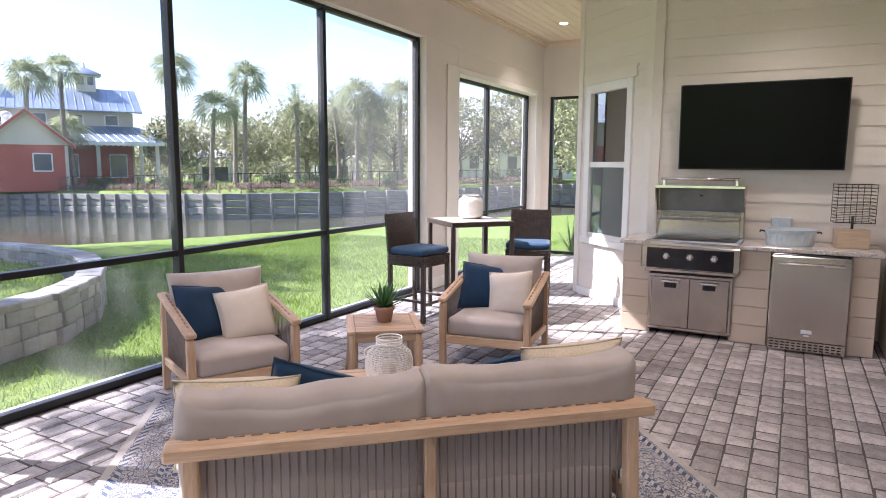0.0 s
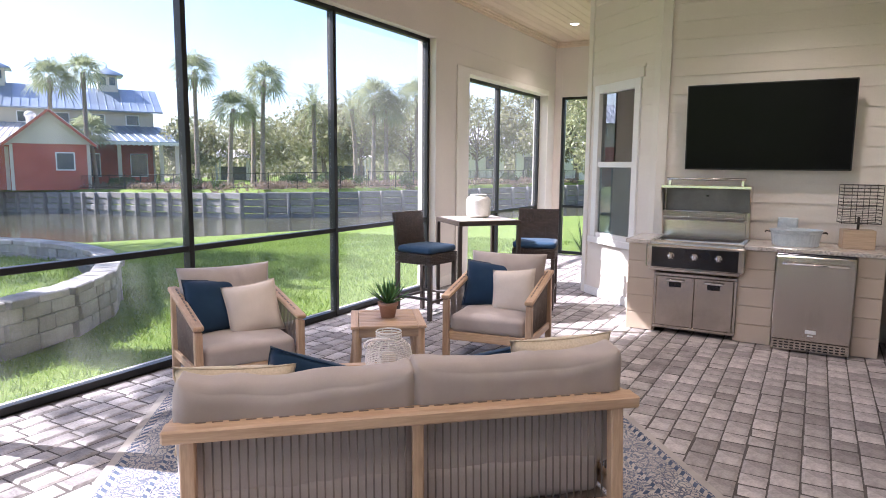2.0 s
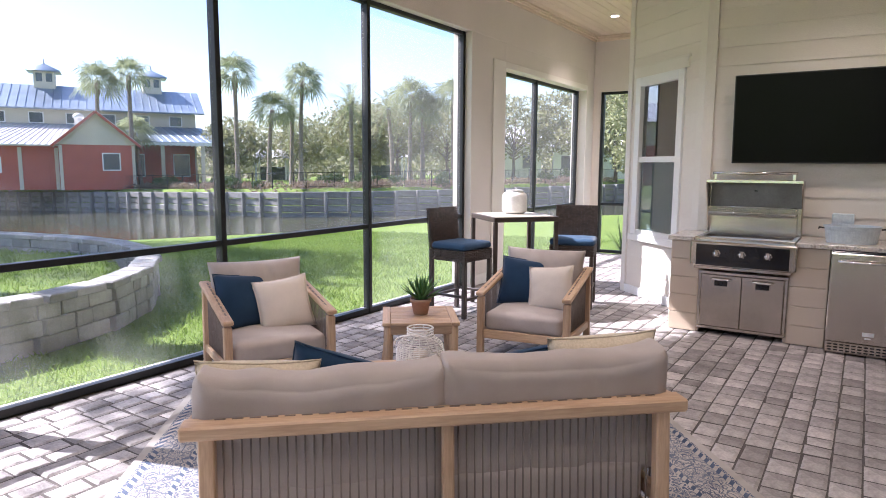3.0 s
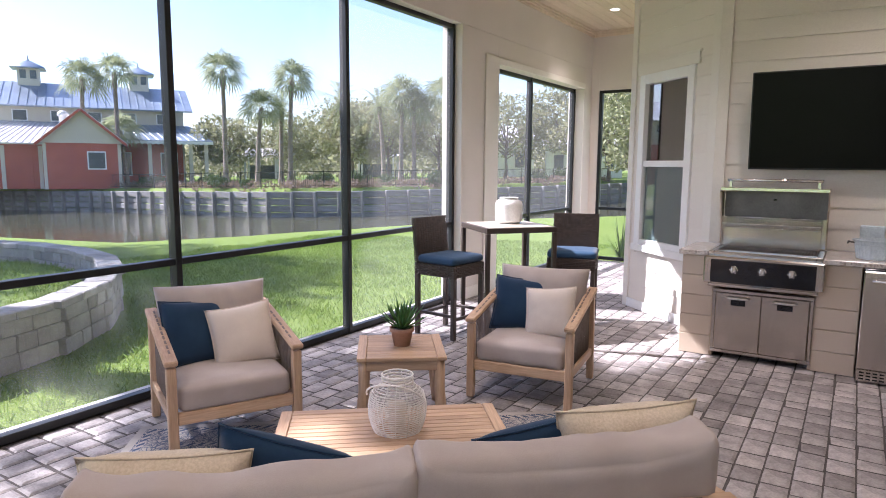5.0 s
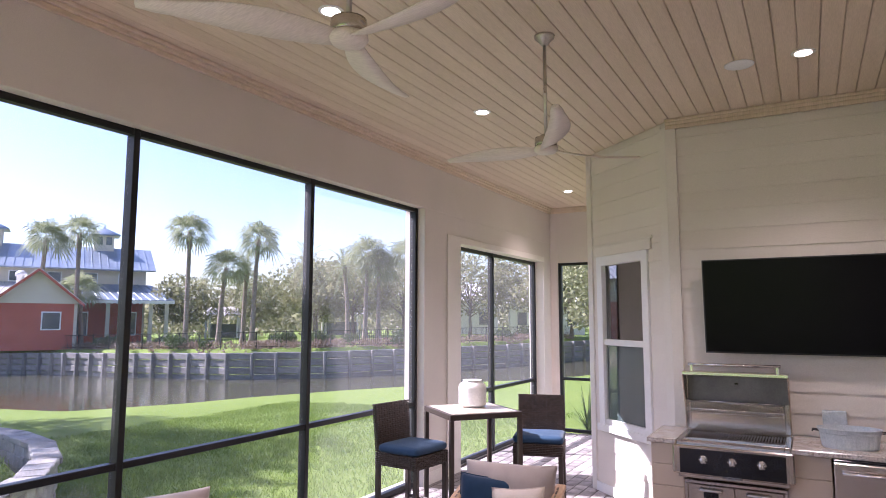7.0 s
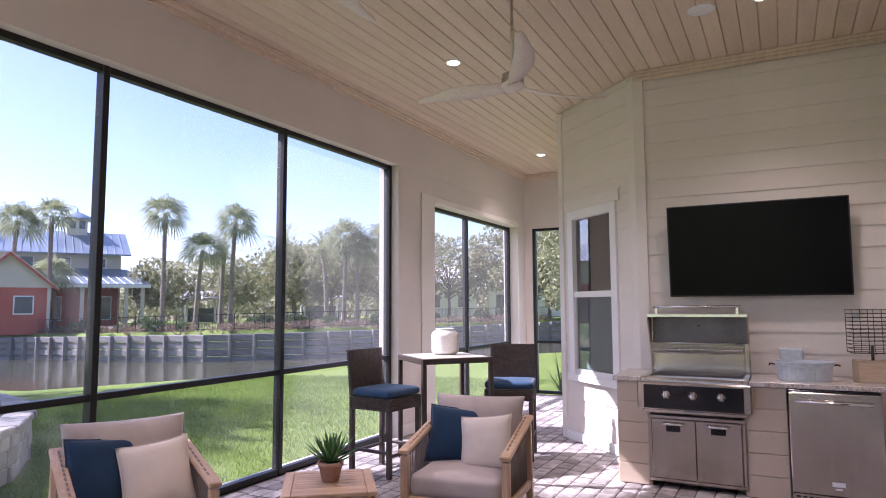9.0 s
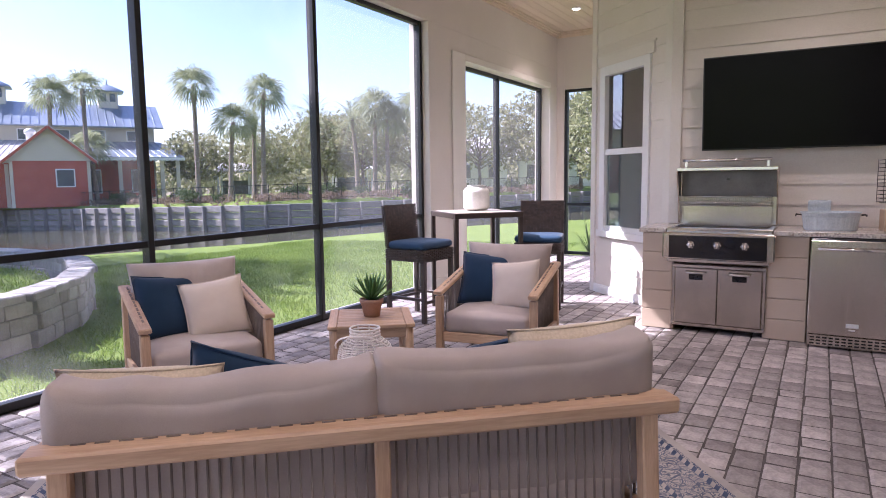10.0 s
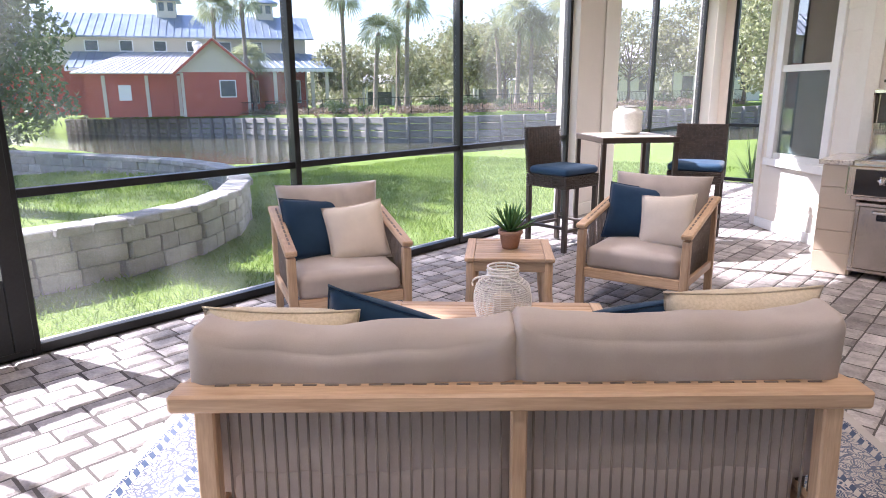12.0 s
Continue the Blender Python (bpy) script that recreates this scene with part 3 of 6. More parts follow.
def screen_bay(name, m, posts, z1, label, rail=Z_RAIL, kick=None):
    """Black aluminium screen: posts, rails and mesh sheets, in its own x-z plane."""
    ob = thing(name, label, "screen", m, kind="structure")
    W, D = 0.052, 0.09
    for p in posts:
        boxed("post", [span(p - W / 2, p + W / 2, -D / 2, D / 2, 0.0, z1)], M_BLACK, ob)
    for a, b in zip(posts, posts[1:]):
        for z, h in ((0.03, 0.056), (rail, 0.05), (z1 - 0.025, 0.05)):
            boxed("rail", [span(a + W / 2, b - W / 2, -D / 2 + 0.008, D / 2 - 0.008, z - h / 2, z + h / 2)], M_BLACK, ob)
        for z0, z2 in ((0.06, rail - 0.025), (rail + 0.025, z1 - 0.05)):
            t = bmesh.new()
            vs = [t.verts.new(p) for p in ((a + W / 2, 0, z0), (b - W / 2, 0, z0), (b - W / 2, 0, z2), (a + W / 2, 0, z2))]
            t.faces.new(vs)
            part("screen_mesh", t, M_SCREEN, ob, "grey insect mesh")
    return ob


ALONG = pose(0, 0, 0, 0, 0, 90)
screen_bay("window_1", pose(-0.015, 0, 0, 0, 0, 90), [-2.37, -1.45, 0.51, 2.48, 4.455, 6.42, 8.40], Z_TOP1, "tall black-framed insect screen onto the lawn")
screen_bay("window_2", pose(-0.075, 0, 0, 0, 0, 90), [9.396, 10.81, 12.604], Z_TOP2, "black-framed insect screen beyond the column", 0.95)
# This back screen is out of sight, added as an inlet for skylight.
screen_bay("window_5_added", pose(0, Y_BACK - 0.1, 0), [0.38, 1.9, 3.4, 4.87], 3.45, "unseen black-framed insect screen added behind to let skylight in")
screen_bay("window_3", pose(0, Y_FAR + 0.06, 0), [0.30, 1.92], Z_TOP2, "narrow black-framed insect screen at the far end", 0.95)
# screen door beside the wide post
sdoor = thing("door_2", "black screen door with a solid kick panel", "door", ALONG @ pose(0, -0.0, 0), kind="structure")
boxed("door_stile", [span(2.36, 2.47, -0.06, -0.046, 0.05, 2.3)], M_BLACK, sdoor)
boxed("kick_panel", [span(1.55, 2.36, -0.058, -0.046, 0.05, 0.50)], M_BLACK, sdoor)
boxed("door_stile", [span(1.48, 1.55, -0.06, -0.046, 0.05, 2.3)], M_BLACK, sdoor)
boxed_setting("kerb", [span(-0.22, -0.05, Y_BACK, Y_FAR, -0.2, 0.012)], M_CONCRETE, "pale concrete kerb outside the screen", "kerb")

# bay window
win = thing("window_4", "white double-hung sash window with a grey insect screen below", "window", M_BAY, kind="structure")
for a, b, c, d in ((WX0 - 0.08, WX0 + 0.03, WZ0 - 0.06, WZ1 + 0.08), (WX1 - 0.03, WX1 + 0.08, WZ0 - 0.06, WZ1 + 0.08)):
    boxed("window_frame", [span(a, b, -0.03, 0.06, c, d)], M_WHITE, win)
boxed("window_frame", [span(WX0 + 0.03, WX1 - 0.03, -0.03, 0.06, WZ1 - 0.03, WZ1 + 0.08)], M_WHITE, win)
boxed("window_sill", [span(WX0 - 0.10, WX1 + 0.10, -0.055, -0.031, WZ0 - 0.08, WZ0 + 0.0)], M_WHITE, win)
boxed("window_frame", [span(WX0 + 0.03, WX1 - 0.03, -0.02, 0.06, WZ0 - 0.02, WZ0 + 0.06)], M_WHITE, win)
boxed("meeting_rail", [span(WX0 + 0.03, WX1 - 0.03, -0.012, 0.05, 1.72, 1.79)], M_WHITE, win)
boxed("pane", [span(WX0 + 0.03, WX1 - 0.03, 0.030, 0.036, 1.79, WZ1 - 0.03)], M_GLASSBAY, win, bev=0)
boxed("pane", [span(WX0 + 0.03, WX1 - 0.03, 0.012, 0.018, WZ0 + 0.06, 1.72)], M_GLASS, win, bev=0)
# Grey sheet standing for the insect half-screen of the lower sash.
boxed("half_screen", [span(WX0 + 0.03, WX1 - 0.03, 0.030, 0.033, WZ0 + 0.06, 1.72)], M_HALF_SCREEN, win, "grey insect half-screen", bev=0)
bm = bmesh.new()
for a, b, c, d in ((WX0 - 0.14, WX1 + 0.14, WZ1 + 0.082, WZ1 + 0.20), (WX0 - 0.16, WX1 + 0.16, WZ1 + 0.20, WZ1 + 0.225)):
    box(bm, *span(a, b, -0.026, 0.012, c, d), 0.003, M_BAY)
setting("trim_window", bm, M_TRIM, "cream head trim over the bay window", "trim")

# sliding glass door in the house wall
sl = thing("door_1", "white-framed sliding glass door, closed", "door", pose(X_HOUSE, 0, 0, 0, 0, 90), kind="structure")
for y0, y1 in ((SL0 - 0.06, SL0 + 0.04), (SL1 - 0.04, SL1 + 0.06)):
    boxed("door_frame", [span(y0, y1, -0.05, 0.028, 0.0, SLH + 0.06)], M_WHITE, sl)
boxed("door_frame", [span(SL0 + 0.04, SL1 - 0.04, -0.05, 0.028, SLH - 0.04, SLH + 0.06)], M_WHITE, sl)
boxed("track", [span(SL0 + 0.04, SL1 - 0.04, -0.10, 0.045, 0.0, 0.028)], M_WHITE, sl)
pw = (SL1 - SL0 - 0.08) / 3
for i in range(3):
    y0 = SL0 + 0.04 + i * pw
    off = -0.05 - 0.03 * (i % 2)
    panel = boxed("door_panel", [span(y0, y0 + 0.07, off, off + 0.03, 0.03, SLH - 0.045), span(y0 + pw - 0.07, y0 + pw, off, off + 0.03, 0.03, SLH - 0.045),
                                 span(y0 + 0.07, y0 + pw - 0.07, off, off + 0.03, 0.03, 0.13), span(y0 + 0.07, y0 + pw - 0.07, off, off + 0.03, SLH - 0.13, SLH - 0.045)], M_WHITE, sl)
    boxed("pane", [span(y0 + 0.07, y0 + pw - 0.07, off + 0.012, off + 0.018, 0.13, SLH - 0.13)], M_GLASSDARK, panel, bev=0)
    if i == 2:
        boxed("door_handle", [span(y0 + pw - 0.05, y0 + pw - 0.025, 0.03, 0.055, 0.95, 1.25)], M_BLACK, panel)

# the open glazed door by which the walk begins
leaf_dir = math.degrees(math.atan2(2.70 - 1.88, 5.10 - 5.37))
leaf = thing("door_3", "white glazed door standing open with an oval nickel knob", "door", pose(5.37, 1.88, 0.02, 0, 0, leaf_dir), kind="structure")
LW, LH, ST = 0.86, 2.36, 0.125
for a, b in ((0.0, ST), (LW - ST, LW)):
    boxed("stile", [span(a, b, -0.022, 0.022, 0.0, LH)], M_WHITE, leaf)
for a, b in ((0.0, 0.24), (LH - ST, LH)):
    boxed("door_rail", [span(ST, LW - ST, -0.022, 0.022, a, b)], M_WHITE, leaf)
for a, b, c, d in ((ST, ST + 0.025, 0.24, LH - ST), (LW - ST - 0.025, LW - ST, 0.24, LH - ST), (ST + 0.025, LW - ST - 0.025, 0.24, 0.265), (ST + 0.025, LW - ST - 0.025, LH - ST - 0.025, LH - ST)):
    boxed("glazing_bead", [span(a, b, -0.03, 0.03, c, d)], M_WHITE, leaf)
boxed("pane", [span(ST + 0.025, LW - ST - 0.025, -0.004, 0.004, 0.265, LH - ST - 0.025)], M_GLASS, leaf, bev=0)
for s in (1, -1):
    bm = bmesh.new()
    lathe(bm, [(0.0, 0.0), (0.030, 0.0), (0.030, 0.006), (0.012, 0.010), (0.010, 0.035), (0.022, 0.042), (0.029, 0.055), (0.024, 0.068), (0.0, 0.072)], 20)
    bm.transform(pose(LW - 0.065, 0.0222 * s, 0.96, -90 * s, 0, 0) @ Matrix.Diagonal((0.85, 1.25, 1, 1)))
    part("knob", bm, M_NICKEL, leaf, "oval satin nickel knob")

# downlights and ceiling speaker
# The first three places are known; the last four lamps are unseen additions.
for x, y in ((1.553, 7.18), (4.38, 7.09), (1.00, 11.49), (1.60, 4.75), (4.38, 4.2), (1.60, 1.6), (4.38, 1.2)):
    dl = thing("downlight", "round recessed downlight, lit, in the ceiling", "ceiling light", pose(x, y, Z_CEIL), "downlights")
    bm = bmesh.new()
    lathe(bm, [(0.060, -0.0), (0.066, -0.009), (0.082, -0.006), (0.088, -0.001)], 28)
    part("trim_ring", bm, M_WHITE, dl)
    bm = bmesh.new()
    lathe(bm, [(0.0, -0.0085), (0.058, -0.0085), (0.059, -0.0105), (0.0, -0.012)], 24)
    part("lens", bm, M_LAMP, dl)
    ld = bpy.data.lights.new("downlight_lamp", "SPOT")
    ld.energy, ld.spot_size, ld.spot_blend, ld.color, ld.shadow_soft_size = 58.0, radians(115), 0.8, (1.0, 0.84, 0.66), 0.16
    lo = new("downlight_lamp", ld)
    lo.matrix_world = look((x, y, Z_CEIL - 0.03), (x, y, 0))
sp = thing("ceiling_speaker", "round white ceiling speaker flush in the boards", "speaker", pose(3.92, 7.12, Z_CEIL))
bm = bmesh.new()
lathe(bm, [(0.0, -0.006), (0.10, -0.006), (0.112, -0.004), (0.115, -0.0005)], 32)
part("grille", bm, M_WHITE, sp)


def ceiling_fan(m, turn):
    fan = thing("ceiling_fan", "three-bladed pale ceiling fan on a nickel downrod", "ceiling fan", m, "ceiling fans")
    bm = bmesh.new()
    lathe(bm, [(0.0, 0.0), (0.075, 0.0), (0.072, -0.018), (0.040, -0.05), (0.022, -0.075), (0.0, -0.075)])
    part("canopy", bm, M_NICKEL, fan)
    bm = bmesh.new()
    rod(bm, (0, 0, -0.07), (0, 0, -0.760), 0.0125, 14)
    part("downrod", bm, M_NICKEL, fan)
    bm = bmesh.new()
    lathe(bm, [(0.0, -0.745), (0.03, -0.745), (0.05, -0.760), (0.078, -0.770), (0.082, -0.800), (0.082, -0.825), (0.075, -0.840), (0.0, -0.840)])
    part("motor", bm, M_NICKEL, fan)
    bm = bmesh.new()
    lathe(bm, [(0.0, -0.840), (0.085, -0.840), (0.088, -0.860), (0.07, -0.882), (0.0, -0.888)])
    part("hub", bm, M_FAN, fan)
    for k in range(3):
        bm = bmesh.new()
        rows = []
        for i in range(13):
            f = i / 12
            r = 0.06 + 0.80 * f
            wdt = 0.075 + 0.10 * math.sin(math.pi * min(1, f * 1.15)) * (1 - 0.35 * f) + 0.02 * (1 - f)
            wdt *= 1.0 if f < 0.93 else (1 - (f - 0.93) * 6)
            tw = 0.34 * (1 - 0.5 * f)
            cz, cy = -0.855 + 0.035 * f * f, 0.05 * math.sin(math.pi * f)
            rows.append([bm.verts.new((r, cy + s * wdt / 2 * math.cos(tw), cz + s * wdt / 2 * math.sin(tw) + e)) for s, e in ((-1, 0.004), (0, 0.010), (1, 0.004), (1, -0.004), (0, -0.008), (-1, -0.004))])
        for A, B in zip(rows, rows[1:]):
            for j in range(6):
                bm.faces.new((A[j], A[(j + 1) % 6], B[(j + 1) % 6], B[j])).smooth = True
        bm.faces.new(rows[0][::-1])
        bm.faces.new(rows[-1])
        bmesh.ops.recalc_face_normals(bm, faces=bm.faces[:])
        bm.transform(pose(0, 0, 0, 0, 0, turn + 120 * k))
        part("blade", bm, M_FAN, fan)
    return fan


ceiling_fan(pose(2.72, 5.83, Z_CEIL), -66)
ceiling_fan(pose(2.62, 3.65, Z_CEIL), 106)

# ---- outdoors ----
def land(x, y):
    """Bearing of the country beyond the lawn, turned about the porch."""
    c, n = math.cos(-0.033), math.sin(-0.033)
    return 4.5 + c * (x - 4.5) - n * (y - 1), 1 + n * (x - 4.5) + c * (y - 1)


NEAR_SHORE = [land(*p) for p in [(-150, 8), (-75, 15.5), (-42, 16.5), (-30, 16.0), (-22.9, 17.2), (-21.0, 20.5), (-20.2, 23.3), (-18.3, 27.3), (-15.6, 31.5), (-11.5, 35), (-6, 44), (-2, 60), (2, 90)]]
FAR_SHORE = [land(*p) for p in [(-10, 90), (-14.5, 58), (-17.3, 46), (-20.2, 38.0), (-23.6, 33.0), (-28.9, 29.9), (-38.9, 29.0), (-48.8, 28.7), (-62, 26.5), (-80, 25), (-150, 24)]]
POND = np.array(NEAR_SHORE + FAR_SHORE, float)
NS = np.array(NEAR_SHORE, float)
FS = np.array(FAR_SHORE, float)
WALL_LINE = [(-2.1, -3.0), (-1.95, 1.0), (-1.85, 2.98), (-1.89, 3.83), (-2.17, 4.62), (-2.71, 5.33), (-3.54, 5.98), (-4.44, 6.43), (-5.51, 6.66), (-6.65, 6.62), (-8.03, 6.28), (-11, 5.2), (-16, 2.5)]
BED = np.array(WALL_LINE + [(-16, -3)], float)


def inside(poly, px, py):
    res = np.zeros(px.shape, bool)
    for (x0, y0), (x1, y1) in zip(poly, np.roll(poly, -1, 0)):
        c = ((y0 > py) != (y1 > py))
        res ^= c & (px < (x1 - x0) * (py - y0) / ((y1 - y0) if y1 != y0 else 1e-9) + x0)
    return res


def away(line, px, py):
    best = np.full(px.shape, 1e9)
    for (x0, y0), (x1, y1) in zip(line, line[1:]):
        dx, dy = x1 - x0, y1 - y0
        f = np.clip(((px - x0) * dx + (py - y0) * dy) / (dx * dx + dy * dy), 0, 1)
        best = np.minimum(best, np.hypot(px - x0 - f * dx, py - y0 - f * dy))
    return best


def ground_z(px, py):
    px, py = np.atleast_1d(np.asarray(px, float)), np.atleast_1d(np.asarray(py, float))
    dn, df = away(NS, px, py), away(FS, px, py)
    wet = inside(POND, px, py)
    f = np.clip(dn / 13.0, 0, 1)
    z = -1.03 + 0.94 * f * f * (3 - 2 * f)
    far = ~wet & (df < dn)
    g = np.clip((df - 0.6) / 1.2, 0, 1)
    z = np.where(far, -1.8 + 2.62 * g + 0.5 * np.clip((df - 4) / 16, 0, 1), z)
    z = np.where(wet, -1.03 - 0.9 * np.clip(dn / 1.5, 0, 1), z)
    bed = inside(BED, px, py)
    db = away(np.array(WALL_LINE, float), px, py)
    z = np.where(bed, z + 0.50 * np.clip((db - 0.12) / 0.25, 0, 1) * np.clip((px + 15) / 6, 0, 1), z)
    porch = (px > -0.12) & (px < 12) & (py > -6) & (py < 13.45)
    # the land falls away from the house to the pond
    z = z + 0.0242 * np.minimum(px, 0) - 0.109 * np.clip(-px / 12, 0, 1)
    return np.where(porch, -0.3, z)


def axis_steps(a, b, fine0, fine1, step, grow):
    v, out = fine0, []
    while v <= fine1:
        out.append(v)
        v += step
    lo, s = fine0, step
    while lo > a:
        s *= grow
        lo -= s
        out.insert(0, lo)
    hi, s = out[-1], step
    while hi < b:
        s *= grow
        hi += s
        out.append(hi)
    return np.array(out)


gx, gy = axis_steps(-1500, 1500, -30, 1, 0.33, 1.09), axis_steps(-1500, 1500, -4, 34, 0.33, 1.09)
X, Y = np.meshgrid(gx, gy, indexing="ij")
Z = ground_z(X.ravel(), Y.ravel())
nx, ny = X.shape
idx = np.arange(nx * ny).reshape(nx, ny)
quads = np.stack([idx[:-1, :-1], idx[1:, :-1], idx[1:, 1:], idx[:-1, 1:]], -1).reshape(-1, 4)
me = bpy.data.meshes.new("ground")
me.from_pydata(np.stack([X.ravel(), Y.ravel(), Z], 1).tolist(), [], quads.tolist())
me.polygons.foreach_set("use_smooth", [True] * len(me.polygons))
me.materials.append(M_LAWN)
tagged(new("ground", me), "sunlit green lawn sloping to a pond", "lawn", kind="structure")
bm = bmesh.new()
bm.faces.new([bm.verts.new((x, y, -1.11 + 0.0242 * x)) for x, y in ((-160, 5), (30, 5), (30, 95), (-160, 95))])
setting("water", bm, M_WATER, "still brown-green pond water", "water")

# far bank: bulkhead of planks between posts
seawall = thing("seawall", "weathered grey timber bulkhead along the pond", "seawall", kind="structure")
PLANKS, POSTS = {}, None
for (x0, y0), (x1, y1) in zip(FAR_SHORE[1:], FAR_SHORE[2:-1]):
    L = math.hypot(x1 - x0, y1 - y0)
    k = max(1, round(L / 1.7))
    ang = math.degrees(math.atan2(y1 - y0, x1 - x0))
    for i in range(k):
        f = i / k
        px, py = x0 + (x1 - x0) * f, y0 + (y1 - y0) * f
        w = round(L / k, 2)
        for j in range(4):
            key = w
            if key not in PLANKS:
                b = bmesh.new()
                box(b, (w / 2, 0, 0), (w, 0.14, 0.42), 0.03)
                mesh = bpy.data.meshes.new("plank")
                b.to_mesh(mesh)
                b.free()
                mesh.materials.append(M_SEAWALL)
                PLANKS[key] = mesh
            ob = new("plank", PLANKS[key])
            ob.parent = seawall
            ob.matrix_basis = pose(px, py, -1.06 + 0.46 * j + 0.0242 * px, 0, 0, ang) @ Matrix.Translation((0, 0.07 * (j % 2), 0))
        if POSTS is None:
            b = bmesh.new()
            box(b, (0, 0, 0), (0.17, 0.34, 1.9), 0.03)
            POSTS = bpy.data.meshes.new("post")
            b.to_mesh(POSTS)
            b.free()
            POSTS.materials.append(M_PILING)
        ob = new("post", POSTS)
        ob.parent = seawall
        ob.matrix_basis = pose(px, py, -0.41 + 0.0242 * px, 0, 0, ang) @ Matrix.Translation((0, 0.22, 0))

# ---- outdoor kitchen ----
clapboards(wall_tv, pose(0, Y_TV, 0), 3.20, X_HOUSE, 0.0, 4.0, 0.195)
clapboards(wall_bay, M_BAY, 0.07, BL - 0.10, 0.11, 4.08, 0.195, (WX0 - 0.08, WX1 + 0.08, WZ0 - 0.08, WZ1 + 0.08))
IX0, IX1, IY = 3.005, 5.29, 7.65
GX0, GX1, FX0, FX1 = 3.226, 4.13, 4.416, 5.07
island = thing("kitchen_island", "beige sided outdoor kitchen counter base", "counter", pose(0, 0, 0))
boxed("body", [span(IX0 + 0.02, 3.30, IY + 0.02, Y_TV - 0.03, 0, 0.925), span(4.07, FX0 - 0.004, IY + 0.02, Y_TV - 0.03, 0, 0.925), span(3.30, 4.07, IY + 0.30, Y_TV - 0.03, 0, 0.64),
               span(FX1 + 0.004, IX1 - 0.02, IY + 0.02, Y_TV - 0.03, 0, 0.925), span(FX0 - 0.004, FX1 + 0.004, 8.1, Y_TV - 0.03, 0, 0.925)], M_ISLAND, island)
for a, b in ((IX0, 3.28), (4.094, FX0 - 0.006), (FX1 + 0.006, IX1)):
    for k in range(5):
        boxed("siding_board", [span(a, b, IY + 0.001, IY + 0.018, 0.003 + 0.185 * k, 0.183 + 0.185 * k)], M_ISLAND, island)
for k in range(5):
    boxed("siding_board", [span(IX0 - 0.002, IX0 + 0.016, IY + 0.02, Y_TV - 0.04, 0.003 + 0.185 * k, 0.183 + 0.185 * k)], M_ISLAND, island)
top = thing("worktop", "speckled grey granite worktop on the kitchen counter", "worktop")
boxed("slab", [span(IX0 - 0.03, GX0 - 0.002, IY - 0.03, Y_TV - 0.035, 0.929, 0.97), span(GX1 + 0.002, IX1 + 0.03, IY - 0.03, Y_TV - 0.035, 0.929, 0.97), span(GX0 - 0.002, GX1 + 0.002, 8.26, Y_TV - 0.035, 0.929, 0.97)], M_GRANITE, top)

grill = thing("built_in_grill", "stainless built-in gas grill with its hood raised", "grill")
boxed("firebox", [span(GX0 + 0.004, GX1 - 0.004, IY - 0.02, 8.250, 0.685, 0.740), span(GX0 + 0.004, GX0 + 0.05, IY - 0.02, 8.250, 0.740, 0.975), span(GX1 - 0.05, GX1 - 0.004, IY - 0.02, 8.250, 0.740, 0.975),
                  span(GX0 + 0.05, GX1 - 0.05, 8.190, 8.250, 0.740, 1.240), span(GX0 + 0.05, GX1 - 0.05, IY - 0.02, IY + 0.11, 0.910, 0.975)], M_STEEL, grill)
boxed("control_panel", [span(GX0 - 0.02, GX1 + 0.02, IY - 0.09, IY - 0.022, 0.695, 0.940)], M_STEEL, grill, bev=0.012)
boxed("black_fascia", [span(GX0 + 0.04, GX1 - 0.04, IY - 0.096, IY - 0.0905, 0.705, 0.912)], M_DARKPANEL, grill, "black glass fascia", bev=0.002)
boxed("drip_tray", [span(GX0 + 0.02, GX1 - 0.02, IY - 0.075, IY - 0.022, 0.665, 0.693), span(3.60, 3.76, IY - 0.084, IY - 0.0755, 0.670, 0.688)], M_STEEL, grill)
for i in range(3):
    kx = 3.458 + 0.2265 * i
    bm = bmesh.new()
    lathe(bm, [(0.0, 0.0), (0.036, 0.0), (0.036, 0.006), (0.026, 0.010), (0.024, 0.032), (0.020, 0.036), (0.0, 0.036)], 20)
    box(bm, (0, 0, 0.040), (0.012, 0.05, 0.014), 0.004)
    for q in range(6):
        a = q * math.pi / 3
        box(bm, (0.03 * math.cos(a), 0.03 * math.sin(a), 0.010), (0.012, 0.012, 0.012), 0.003)
    bm.transform(pose(kx, IY - 0.0965, 0.829, 90, 0, 0))
    part("knob", bm, M_STEEL_H, grill, "polished steel knob")
bm = bmesh.new()
for i in range(34):
    x = GX0 + 0.065 + i * (GX1 - GX0 - 0.13) / 33
    rod(bm, (x, IY + 0.115, 0.965), (x, 8.185, 0.965), 0.006, 6)
for y in (IY + 0.13, 7.900, 8.170):
    rod(bm, (GX0 + 0.05, y, 0.956), (GX1 - 0.05, y, 0.956), 0.006, 6)
part("cooking_grate", bm, M_GRATE, grill)
bm = bmesh.new()
for i in range(46):
    x = GX0 + 0.06 + i * (GX1 - GX0 - 0.12) / 45
    tube(bm, [(x, 7.960, 1.205), (x, 7.970, 1.175), (x, 8.170, 1.175), (x, 8.180, 1.255)], 0.0035, 5)
for y, z in ((7.960, 1.205), (7.980, 1.170), (8.160, 1.170), (8.180, 1.255)):
    rod(bm, (GX0 + 0.05, y, z), (GX1 - 0.05, y, z), 0.005, 6)
part("warming_rack", bm, M_STEEL_H, grill)
hood = boxed("hood", [span(GX0 + 0.005, GX1 - 0.005, 8.255, 8.270, 0.980, 1.530), span(GX0 + 0.005, GX1 - 0.005, 8.080, 8.255, 1.520, 1.535)], M_STEEL, grill, bev=0.004)
